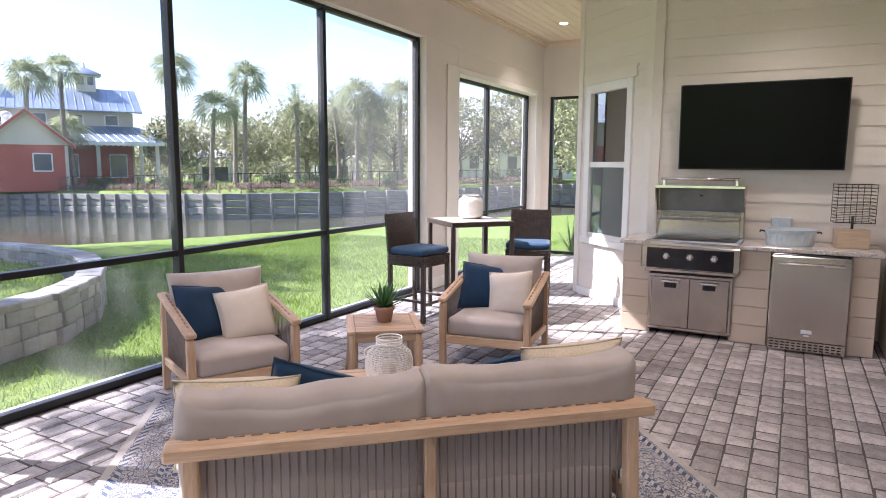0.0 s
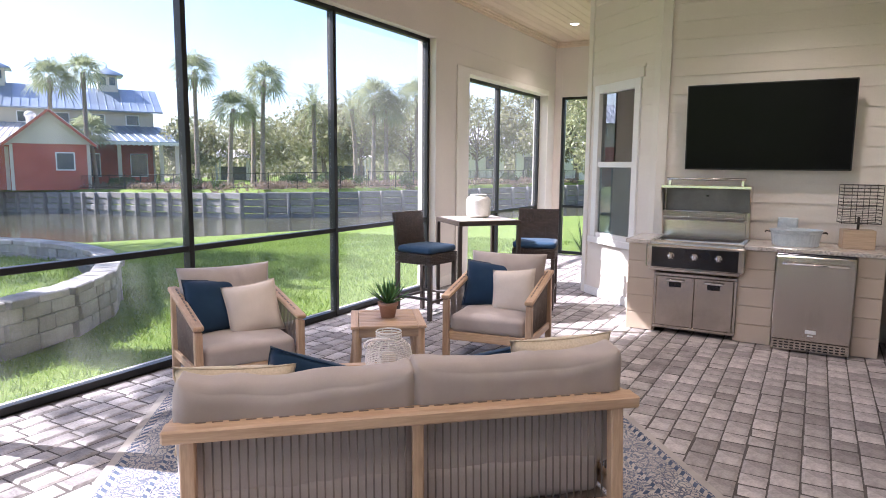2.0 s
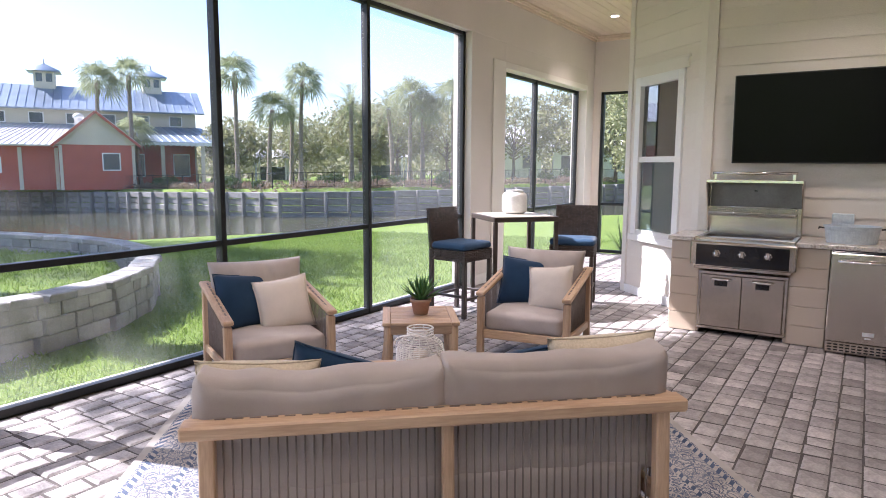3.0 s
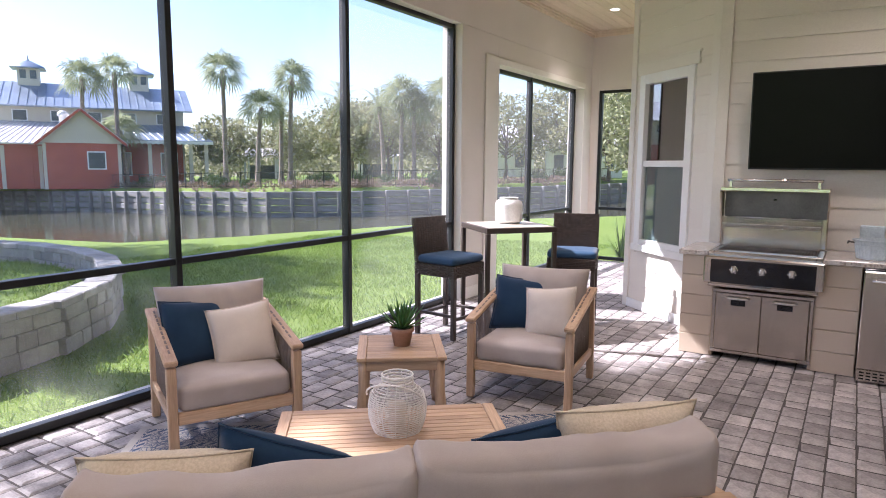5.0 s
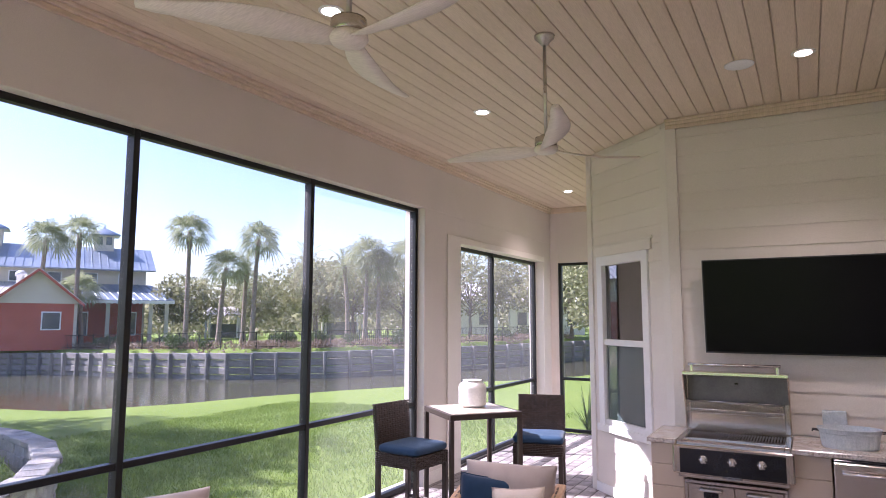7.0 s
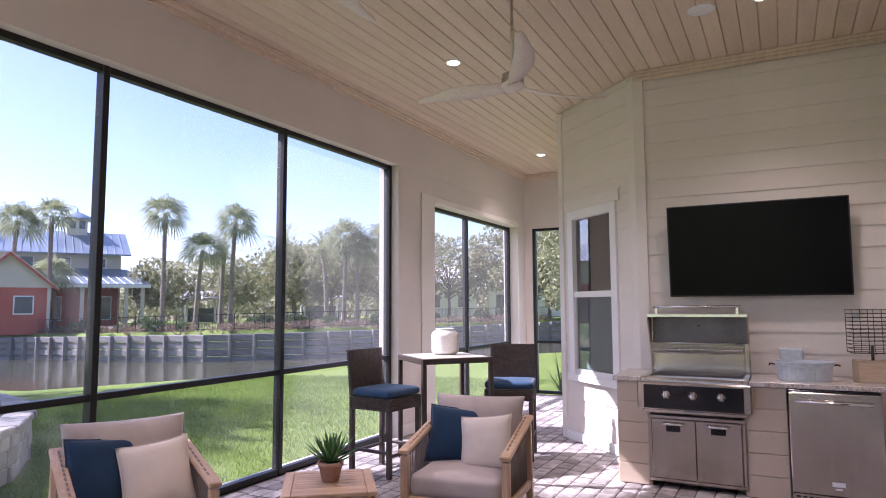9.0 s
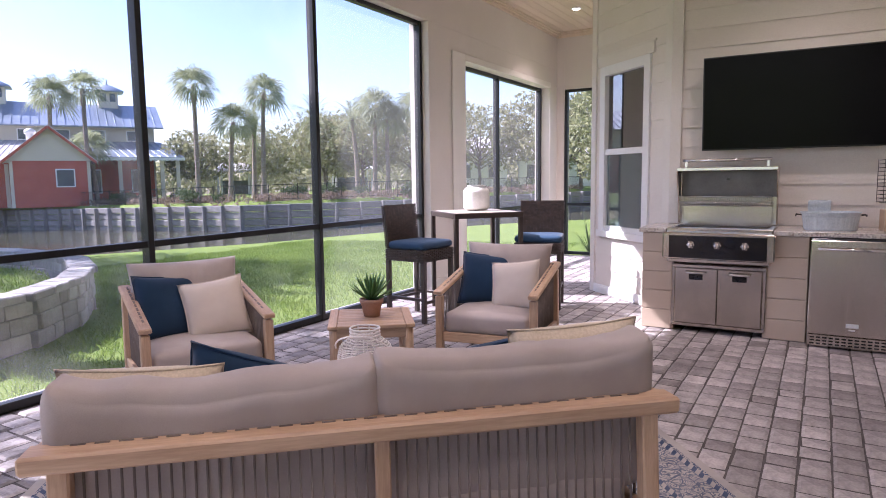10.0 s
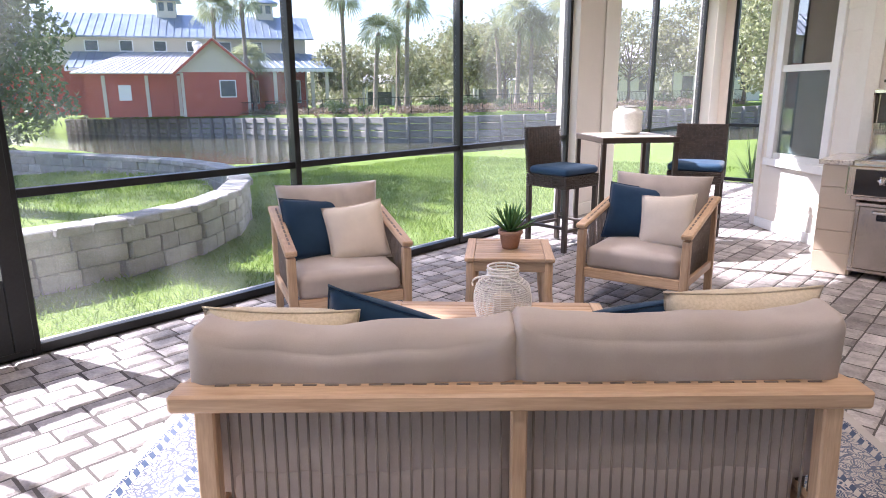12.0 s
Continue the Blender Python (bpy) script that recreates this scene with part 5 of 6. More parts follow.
bm = bmesh.new()
for z in (0.305, 0.325, 0.345):
    tube(bm, [(0.088 * math.cos(a), 0.088 * math.sin(a), z) for a in (2 * math.pi * j / 24 for j in range(24))], 0.006, 6, True)
for j in range(8):
    a = 2 * math.pi * j / 8
    rod(bm, (0.088 * math.cos(a), 0.088 * math.sin(a), 0.29), (0.088 * math.cos(a), 0.088 * math.sin(a), 0.345), 0.004, 6)
part("rim", bm, M_WHITEWICKER, wl)
bm = bmesh.new()
tube(bm, [(0.16 * math.cos(a), -0.06 - 0.09 * math.sin(a), 0.23 + 0.10 * math.sin(a)) for a in (math.pi * j / 14 for j in range(15))], 0.006, 6)
part("handle", bm, M_WHITEWICKER, wl)
bm = bmesh.new()
lathe(bm, [(0.0, 0.004), (0.05, 0.004), (0.05, 0.17), (0.046, 0.175), (0.0, 0.172)], 20)
part("candle", bm, M_CREAM, wl, "cream candle")

# ---- bar table and stools ----
bar = thing("bar_table", "square bar-height table with bronze legs and stone top", "table", pose(1.20, 7.62, 0, 0, 0, 50))
BT, BZ = 0.78, 1.10
for s in (-1, 1):
    boxed("edge_rail", [span(-BT / 2, BT / 2, s * (BT / 2 - 0.02) - 0.02, s * (BT / 2 - 0.02) + 0.02, BZ - 0.055, BZ)], M_BARLEG, bar)
    boxed("edge_rail", [span(s * (BT / 2 - 0.02) - 0.02, s * (BT / 2 - 0.02) + 0.02, -BT / 2 + 0.041, BT / 2 - 0.041, BZ - 0.055, BZ)], M_BARLEG, bar)
    for q in (-1, 1):
        boxed("leg", [span(s * (BT / 2 - 0.022) - 0.022, s * (BT / 2 - 0.022) + 0.022, q * (BT / 2 - 0.022) - 0.022, q * (BT / 2 - 0.022) + 0.022, 0.002, BZ - 0.056)], M_BARLEG, bar)
for i in range(2):
    for j in range(2):
        h = BT / 2 - 0.042
        boxed("tile", [span(-h + i * h + 0.002, -h + (i + 1) * h - 0.002, -h + j * h + 0.002, -h + (j + 1) * h - 0.002, BZ - 0.03, BZ + 0.004)], M_TRAVERTINE, bar, "pale stone tile", bev=0.003)


def bar_stool(m):
    """Wicker bar stool with a low back; it faces its own -y."""
    st = thing("bar_stool", "dark wicker bar stool with a blue seat cushion", "stool", m, "bar stools")
    h = 0.225
    for sx in (-1, 1):
        bm = bmesh.new()
        beam(bm, (sx * (h - 0.02), -h + 0.02, 0.002), (sx * (h - 0.02), -h + 0.02, 0.60), 0.042, 0.042, 0.005, (0, 1, 0))
        part("leg", bm, M_BARLEG, st)
        bm = bmesh.new()
        beam(bm, (sx * (h - 0.02), h - 0.02, 0.002), (sx * (h - 0.02), h - 0.02, 0.60), 0.042, 0.042, 0.005, (0, 1, 0))
        part("leg", bm, M_BARLEG, st)
        for z in (0.20,):
            bm = bmesh.new()
            beam(bm, (sx * (h - 0.02), -h + 0.04, z + 0.03), (sx * (h - 0.02), h - 0.04, z + 0.03), 0.028, 0.028, 0.004)
            part("stretcher", bm, M_BARLEG, st)
    for y in (-h + 0.02, h - 0.02):
        bm = bmesh.new()
        beam(bm, (-h + 0.04, y, 0.20), (h - 0.04, y, 0.20), 0.028, 0.028, 0.004)
        part("stretcher", bm, M_BARLEG, st)
    # woven apron and backrest: rows of strands over hidden panels
    boxed("seat_box", [span(-h + 0.006, h - 0.006, -h + 0.006, h - 0.006, 0.60, 0.715)], M_WICKER, st)
    bm = bmesh.new()
    for r in range(7):
        z = 0.608 + 0.0165 * r
        n = 15
        for s in (-1, 1):
            for i in range(n):
                c = -h + (i + 0.5) * 2 * h / n
                o = 0.003 if (i + r) % 2 else 0.0
                box(bm, (c, s * (h + o - 0.003), z), (2 * h / n - 0.002, 0.010, 0.013), 0.002)
                box(bm, (s * (h + o - 0.003), c, z), (0.010, 2 * h / n - 0.002, 0.013), 0.002)
    part("apron_weave", bm, M_WICKER, st)
    tilt = pose(0, h - 0.02, 0.71, -5, 0, 0)
    bm = bmesh.new()
    box(bm, (0, 0, 0.22), (2 * h - 0.01, 0.030, 0.43), 0.01, tilt)
    part("backrest", bm, M_WICKER, st)
    bm = bmesh.new()
    for r in range(22):
        for i in range(13):
            c, o = -h + (i + 0.5) * 2 * h / 13, 0.003 if (i + r) % 2 else 0.0
            for s in (-1, 1):
                box(bm, (c, s * (0.0155 + o), 0.02 + 0.0195 * r), (2 * h / 13 - 0.002, 0.008, 0.016), 0, tilt)
    part("back_weave", bm, M_WICKER, st)
    bm = bmesh.new()
    cushion(bm, (0, -0.012, 0.755), (2 * h + 0.01, 2 * h - 0.03, 0.075), 0.032, 0.012, 0.004, None, m.translation.x)
    part("cushion", bm, M_SEATBLUE, st, "blue canvas seat cushion")
    return st


bar_stool(pose(0.86, 7.0, 0, 0, 0, 84) @ Matrix.Diagonal((1.13, 1.13, 1.04, 1)))
bar_stool(pose(1.741, 8.155, 0, 0, 0, 16) @ Matrix.Diagonal((1.13, 1.13, 1.04, 1)))
vase = thing("ceramic_vase", "squat white ribbed ceramic vase on the bar table", "vase", pose(1.16, 7.72, BZ + 0.0045))
bm = bmesh.new()
prof = [(0.0, 0.0), (0.11, 0.0), (0.135, 0.02)]
for i in range(15):
    prof.append((0.145 + 0.004 * (i % 2), 0.03 + 0.013 * i))
prof += [(0.135, 0.235), (0.11, 0.255), (0.098, 0.258), (0.098, 0.275), (0.104, 0.28), (0.092, 0.28), (0.088, 0.262), (0.0, 0.255)]
lathe(bm, prof, 32)
part("body", bm, M_CERAMIC, vase)

# ---- far bank: planting, buildings, trees ----
def mesh_part(name, verts, faces, material, parent=None, label=""):
    me = bpy.data.meshes.new(name)
    me.from_pydata(verts, [], faces)
    me.materials.append(material)
    ob = new(name, me)
    ob.parent = parent
    if label:
        ob["label"] = label
    return ob


def leaf_cloud(rs, clumps, n, size, shape=0.55, droop=0.0):
    """n small leaves, each a bent pair of triangles, scattered through the clumps (centre, radii)."""
    w = np.array([c[3] * c[4] * c[5] for c in clumps]) ** 0.8
    pick = rs.choice(len(clumps), n, p=w / w.sum())
    C = np.array(clumps)[pick]
    d = rs.normal(size=(n, 3))
    d /= np.linalg.norm(d, axis=1)[:, None]
    r = rs.uniform(0.25, 1.0, (n, 1)) ** shape
    p = C[:, :3] + d * r * C[:, 3:6]
    p[:, 2] -= droop * rs.uniform(0, 1, n)
    a = rs.normal(size=(n, 3))
    a /= np.linalg.norm(a, axis=1)[:, None]
    b = np.cross(a, rs.normal(size=(n, 3)))
    b /= np.linalg.norm(b, axis=1)[:, None] + 1e-9
    s = size * rs.uniform(0.6, 1.4, (n, 1))
    V = np.stack([p - a * s, p + b * s * 0.45, p + a * s, p - b * s * 0.45], 1).reshape(-1, 3)
    F = np.arange(4 * n).reshape(n, 4)
    return V.tolist(), F.tolist()


def foliage_tree(name, label, cat, x, y, height, spread, material, n, size, seed, bare=0.35, trunk_r=0.22, group="", lobes=13, gap=0.33):
    rs, rg = np.random.RandomState(seed), random.Random(seed)
    z0 = float(ground_z(x, y)[0]) - 0.05
    tree = thing(name, label, cat, pose(x, y, z0), group)
    bm = bmesh.new()
    zc = height * bare
    tube(bm, [(0, 0, 0), (0.06, 0.03, zc * 0.5), (0.02, -0.05, zc), (0.15, 0.1, height * 0.8)], [trunk_r * 1.25, trunk_r, trunk_r * 0.8, trunk_r * 0.2], 9)
    part("trunk", bm, M_BARK, tree)
    clumps = []
    bm = bmesh.new()
    for i in range(lobes):
        a, f = i * 2.399 + rg.uniform(-0.3, 0.3), (i + 0.5) / lobes
        zz = zc + (height - zc) * (0.12 + 0.80 * f)
        rr = spread * (math.sin(math.pi * (0.22 + 0.68 * f)) ** 0.8) * rg.uniform(0.55, 0.85)
        c = (rr * math.cos(a), rr * math.sin(a), zz)
        q = spread * gap * rg.uniform(0.75, 1.3)
        clumps.append((*c, q * 1.15, q * 1.15, q * 0.75))
        tube(bm, [(0.02, 0, zc * 0.8 + (zz - zc) * 0.35), (c[0] * 0.5, c[1] * 0.5, zc + (zz - zc) * 0.6), c], [trunk_r * 0.42, trunk_r * 0.25, trunk_r * 0.08], 6)
    part("limbs", bm, M_BARK, tree)
    V, F = leaf_cloud(rs, clumps, n, size)
    crown = mesh_part("crown", V, F, material, tree)
    return tree


def fan_palm(x, y, top, kind="fan", seed=1):
    """A tall palm: ringed trunk and a round head of fronds, dead skirt below."""
    rg = random.Random(seed)
    z0 = float(ground_z(x, y)[0]) - 0.05
    h = top - z0 - (1.9 if kind == "fan" else 1.9)
    palm = thing("palm_tree", "tall fan palm with a grey ringed trunk" if kind == "fan" else "feathery date palm with arching fronds", "palm tree", pose(x, y, z0), "palms on the far bank")
    bm = bmesh.new()
    lean = (rg.uniform(-0.35, 0.35), rg.uniform(-0.35, 0.35))
    pts, rad, k = [], [], 26
    for i in range(k + 1):
        f = i / k
        pts.append((lean[0] * f * f, lean[1] * f * f, h * f))
        rad.append((0.21 - 0.06 * f + 0.12 * max(0, 1 - f * 7) + (0.05 if f > 0.85 else 0)) * (1.06 if i % 2 else 0.96))
    tube(bm, pts, rad, 10)
    part("trunk", bm, M_TRUNK, palm)
    V, F = [], []
    top_c = Vector((lean[0], lean[1], h))
    nf = 40 if kind == "fan" else 46
    for i in range(nf):
        a = i * 2.399
        e = math.radians(82 - 125 * (i / nf)) + rg.uniform(-0.12, 0.12)
        d = Vector((math.cos(a) * math.cos(e), math.sin(a) * math.cos(e), math.sin(e)))
        side = Vector((-math.sin(a), math.cos(a), 0))
        if kind == "fan":
            side = (Matrix.Rotation(rg.uniform(-1.1, 1.1), 3, d) @ side).normalized()
        up = side.cross(d) * -1
        if kind == "fan":
            L = rg.uniform(0.45, 1.15)
            hub = top_c + d * L + Vector((0, 0, -0.10 * L))
            V += [top_c[:], (top_c + side * 0.03)[:], (hub + side * 0.015)[:], hub[:]]
            F.append(tuple(range(len(V) - 4, len(V))))
            for j in range(11):
                b = math.radians(-70 + 14 * j)
                dd = (d * math.cos(b) + side * math.sin(b)).normalized()
                ln = rg.uniform(1.25, 1.8) * (1 - 0.25 * abs(b) / 1.8)
                tip = hub + dd * ln + Vector((0, 0, -0.22 * ln * ln - 0.05))
                midp = hub + dd * ln * 0.55 + up * 0.03
                w = (dd.cross(up)).normalized() * 0.055
                V += [hub[:], (midp + w)[:], tip[:], (midp - w)[:]]
                F.append(tuple(range(len(V) - 4, len(V))))
        else:
            L = rg.uniform(2.6, 3.3)
            prev = top_c
            for s in range(7):
                f = (s + 1) / 7
                p = top_c + d * L * f + Vector((0, 0, -0.85 * f * f * L * 0.45))
                ax = (p - prev).normalized()
                for sgn in (-1, 1):
                    for q in (0.25, 0.75):
                        base = prev.lerp(p, q)
                        tip = base + (side * sgn * 0.8 + ax * 0.6).normalized() * 0.42 * (1.1 - 0.5 * f) + Vector((0, 0, -0.08))
                        V += [base[:], (base + ax * 0.07)[:], tip[:]]
                        F.append(tuple(range(len(V) - 3, len(V))))
                V += [(prev + side * 0.018)[:], (prev - side * 0.018)[:], (p - side * 0.012)[:], (p + side * 0.012)[:]]
                F.append(tuple(range(len(V) - 4, len(V))))
                prev = p
    mesh_part("crown", V, F, M_FROND, palm)
    return palm


for i, (x, y, top, kind) in enumerate(((-53.1, 30.3, 12.0, "fan"), (-51.8, 32.7, 12.6, "fan"), (-41.4, 36.0, 12.0, "fan"), (-39.8, 38.0, 9.1, "fan"), (-38.0, 40.0, 11.6, "fan"), (-39.6, 40.4, 9.0, "date"),
                                       (-35.0, 43.2, 9.6, "date"), (-31.1, 46.5, 10.4, "fan"), (-33.0, 46.4, 9.3, "date"), (-30.2, 47.2, 9.2, "fan"), (-28.0, 48.8, 10.2, "fan"), (-52.8, 33.9, 7.6, "fan"))):
    fan_palm(*land(x, y), 0.988 * top + 0.3 + 0.0242 * (x - 4.5), kind, 20 + i)

# big evergreen oak behind the raised bed, and the trees beyond the pond
foliage_tree("oak_tree", "large dense live oak with grey-green leaves", "tree", -19.0, 2.8, 15.5, 6.2, M_OAK, 30000, 0.13, 3, 0.06, 0.34, lobes=30, gap=0.28)
foliage_tree("oak_tree", "large dense live oak with grey-green leaves", "tree", -23.0, 7.4, 6.5, 3.4, M_OAK, 9000, 0.12, 4, 0.05, 0.2, lobes=16, gap=0.36)
# Out-of-sight tree, added only to throw dappled shadow onto the porch.
foliage_tree("oak_tree", "unseen tall thin oak added to dapple the porch floor", "tree", -11.2, 0.95, 15.8, 2.0, M_OAK, 3400, 0.16, 6, 0.70, 0.24, lobes=14, gap=0.36)
k = 40
for x, y, h, s, mat, n in ((-52, 44, 6.5, 3.6, M_PALELEAF, 3600), (-50, 51, 7.0, 4.2, M_PALELEAF, 4200), (-43, 53, 7.8, 4.6, M_PALELEAF, 4600), (-40, 50, 7.2, 3.8, M_PALELEAF, 5200), (-37, 52, 7.6, 4.4, M_PALELEAF, 4200), (-33, 55, 7.5, 4.6, M_PALELEAF, 4400),
                           (-27, 58, 8.2, 4.6, M_PALELEAF, 4400), (-21, 60, 9.0, 4.6, M_PALELEAF, 6000), (-16.5, 58, 8.4, 4.0, M_PALELEAF, 5600), (-12.2, 52, 11.8, 3.6, M_PINE, 4600), (-8.5, 50, 12.5, 3.4, M_PINE, 4600),
                           (-4.5, 46, 12.5, 3.6, M_PINE, 4600), (-1.6, 42, 11.5, 3.6, M_PINE, 4200), (1.8, 40, 10.5, 3.4, M_PALELEAF, 3800), (-6.5, 62, 13, 4.5, M_PINE, 4600), (5.5, 44, 11, 4.0, M_PINE, 3600), (-70, 28, 8, 5, M_OAK, 4200), (-78, 12, 10, 6, M_OAK, 4000)):
    k += 1
    foliage_tree("tree", "thin spring-leaved tree beyond the pond" if mat is M_PALELEAF else ("slender light-green pine tree past the lawn" if mat is M_PINE else "dark rounded evergreen tree beyond the pond"), "tree", *land(x, y), h, s, mat, n, 0.20, k, 0.25, 0.16, "trees beyond the pond", 16, 0.36)

# far woods as one mass of leaves
rs = np.random.RandomState(8)
clumps = []
for i in range(150):
    a = math.radians(-28 + 150 * i / 149)
    R = 92 + rs.uniform(-6, 14)
    cx, cy = 4.8 - R * math.sin(a), 1.0 + R * math.cos(a)
    h = rs.uniform(2.0, 4.4)
    clumps.append((cx, cy, 1.0 + h + 0.0242 * (cx - 4.5), 3.4, 3.4, h))
V, F = leaf_cloud(rs, clumps, 52000, 0.40)
tagged(mesh_part("far_woods", V, F, M_PALELEAF), "hazy distant line of mixed woods", "woods", kind="stuff")


def shore_point(d, off):
    """A place d metres along the bulkhead, off metres behind it."""
    pts = FAR_SHORE[1:-1]
    for (x0, y0), (x1, y1) in zip(pts, pts[1:]):
        L = math.hypot(x1 - x0, y1 - y0)
        if d <= L:
            ux, uy = (x1 - x0) / L, (y1 - y0) / L
            return x0 + ux * d + uy * off, y0 + uy * d - ux * off, math.degrees(math.atan2(uy, ux))
        d -= L
    return None


rg = random.Random(12)
V, F = [], []
cl = []
for i in range(620):
    p = shore_point(rg.uniform(0, 100), rg.uniform(0.7, 5.0))
    if p:
        r = rg.uniform(0.3, 0.6)
        cl.append((p[0], p[1], float(ground_z(p[0], p[1])[0]) + r * 0.45, r, r, r * 0.6))
V, F = leaf_cloud(np.random.RandomState(3), cl, 30000, 0.09)
tagged(mesh_part("groundcover", V, F, M_REDSHRUB), "low reddish-brown groundcover behind the bulkhead", "groundcover", kind="stuff")
for i in range(34):
    p = shore_point(3 + i * 2.9 + rg.uniform(-1, 1), rg.uniform(1.8, 7.5))
    if not p:
        continue
    r = rg.uniform(0.5, 1.0)
    sh = thing("shrub", "rounded green shrub behind the bulkhead", "shrub", pose(p[0], p[1], float(ground_z(p[0], p[1])[0])), "bank shrubs")
    V, F = leaf_cloud(np.random.RandomState(100 + i), [(rg.uniform(-r, r) * 0.5, rg.uniform(-r, r) * 0.5, r * rg.uniform(0.4, 0.8), r * 0.6, r * 0.6, r * 0.5) for q in range(6)], 620, 0.10)
    mesh_part("leaves", V, F, M_SHRUB, sh)

fence = thing("bank_fence", "black metal railing along the far bank", "fence")
FPOST = None
for i in range(50):
    p, q = shore_point(i * 2.0, 2.2), shore_point(i * 2.0 + 2.0, 2.2)
    if not p or not q:
        continue
    if FPOST is None:
        b = bmesh.new()
        box(b, (0, 0, 0.60), (0.06, 0.06, 1.2), 0.005)
        FPOST = bpy.data.meshes.new("post")
        b.to_mesh(FPOST)
        b.free()
        FPOST.materials.append(M_BLACK)
    z = float(ground_z(p[0], p[1])[0])
    ob = new("post", FPOST)
    ob.parent = fence
    ob.matrix_basis = pose(p[0], p[1], z, 0, 0, p[2])
    bm = bmesh.new()
    z2 = float(ground_z(q[0], q[1])[0])
    for h in (0.15, 1.12):
        beam(bm, (p[0], p[1], z + h), (q[0], q[1], z2 + h), 0.03, 0.04, 0)
    for j in range(1, 14):
        f = j / 14
        beam(bm, (p[0] + (q[0] - p[0]) * f, p[1] + (q[1] - p[1]) * f, z + 0.15), (p[0] + (q[0] - p[0]) * f, p[1] + (q[1] - p[1]) * f, z + 1.12), 0.014, 0.014, 0, (0, 1, 0))
    part("railing_panel", bm, M_BLACK, fence)

# clubhouse: own x runs along the front, own y goes back
TURN = pose(4.5, 1, 0, 0, 0, math.degrees(-0.033)) @ pose(-4.5, -1, -1.6)
club = thing("clubhouse", "red and beige clubhouse with blue-grey metal roofs and cupolas", "building", TURN @ Matrix(((0.465, -0.885, 0, -54.6 - 0.465 * 40), (0.885, 0.465, 0, 41.7 - 0.885 * 40), (0, 0, 1, 1.1), (0, 0, 0, 1))))
# own x: 0 at the hidden end, 40 at the end nearest the pond's corner


def slab_roof(name, pts, thick, material, parent, ribs=0):
    """A roof plane of four corners (eave a, eave b, ridge b, ridge a) with standing seams."""
    a, b, c, d = [Vector(p) for p in pts]
    nrm = (b - a).cross(d - a).normalized()
    if nrm.z < 0:
        nrm = -nrm
    bm = bmesh.new()
    lo = [bm.verts.new(p) for p in (a, b, c, d)]
    hi = [bm.verts.new(p + nrm * thick) for p in (a, b, c, d)]
    bm.faces.new(lo[::-1])
    bm.faces.new(hi)
    for i in range(4):
        bm.faces.new((lo[i], lo[(i + 1) % 4], hi[(i + 1) % 4], hi[i]))
    for i in range(1, ribs):
        f = i / ribs
        beam(bm, a.lerp(b, f) + nrm * (thick + 0.03), d.lerp(c, f) + nrm * (thick + 0.03), 0.05, 0.07, 0, nrm)
    bmesh.ops.recalc_face_normals(bm, faces=bm.faces[:])
    return part(name, bm, material, parent)


boxed("wall", [span(0, 39.5, 0, 9, 0, 7.2)], M_BEIGEWALL, club, bev=0)
boxed("wall", [span(0, 39.3, -0.12, -0.005, 0, 4.6)], M_REDWALL, club, "red siding", bev=0)
slab_roof("roof", ((-0.5, -0.9, 7.15), (40.3, -0.9, 7.15), (40.3, 4.5, 9.7), (-0.5, 4.5, 9.7)), 0.14, M_METALROOF, club, 58)
slab_roof("roof", ((-0.5, 9.9, 7.15), (40.3, 9.9, 7.15), (40.3, 4.5, 9.7), (-0.5, 4.5, 9.7)), 0.14, M_METALROOF, club, 0)
slab_roof("porch_roof", ((18, -4.6, 4.15), (41.6, -4.6, 4.15), (40.0, -0.13, 5.75), (18, -0.13, 5.75)), 0.12, M_METALROOF, club, 34)
boxed("fascia", [span(18, 41.6, -4.66, -4.60, 3.95, 4.22)], M_WHITE, club, bev=0)
for i in range(26):
    boxed("rafter_tail", [span(29.2 + i * 0.47, 29.32 + i * 0.47, -4.5, -3.6, 3.90, 4.05)], M_WHITE, club, bev=0)
for x in (28.3, 32.0, 36.0, 39.6, 41.0):
    boxed("column", [span(x - 0.16, x + 0.16, -4.2, -3.88, 0, 3.95), span(x - 0.24, x + 0.24, -4.28, -3.8, 0, 0.5)], M_BEIGEWALL, club)
for i in range(13):
    x = 1.6 + i * 3.0
    w = boxed("window", [span(x - 0.62, x + 0.62, -0.05, -0.006, 5.9, 6.95)], M_WHITE, club)
    boxed("pane", [span(x - 0.52, x + 0.52, -0.07, -0.051, 6.0, 6.87)], M_DARKWIN, w, bev=0)
for x in (29.5, 33.8, 38.0):
    w = boxed("window", [span(x - 0.8, x + 0.8, -0.17, -0.121, 0.9, 3.2)], M_WHITE, club)
    boxed("pane", [span(x - 0.7, x + 0.7, -0.19, -0.171, 1.0, 3.1)], M_DARKWIN, w, bev=0)
for x in (26.2, 35.8):
    cup = boxed("cupola", [span(x - 0.9, x + 0.9, 3.6, 5.4, 9.3, 11.1)], M_BEIGEWALL, club)
    for s in (-0.42, 0.42):
        boxed("louvre", [span(x + s - 0.26, x + s + 0.26, 3.57, 3.598, 10.1, 10.9)], M_DARKWIN, cup, bev=0)
    bm = bmesh.new()
    lathe(bm, [(2.05, 11.05), (2.0, 11.15), (0.55, 11.75), (0.12, 11.9), (0.03, 12.4)], 4)
    bm.transform(Matrix.Translation((x, 4.5, 0)) @ pose(0, 0, 0, 0, 0, 45))
    part("cupola_roof", bm, M_METALROOF, cup)
# gabled red wing in front
GX, GW, GY, GH, GA = 30.6, 5.4, -9.5, 4.1, 6.35
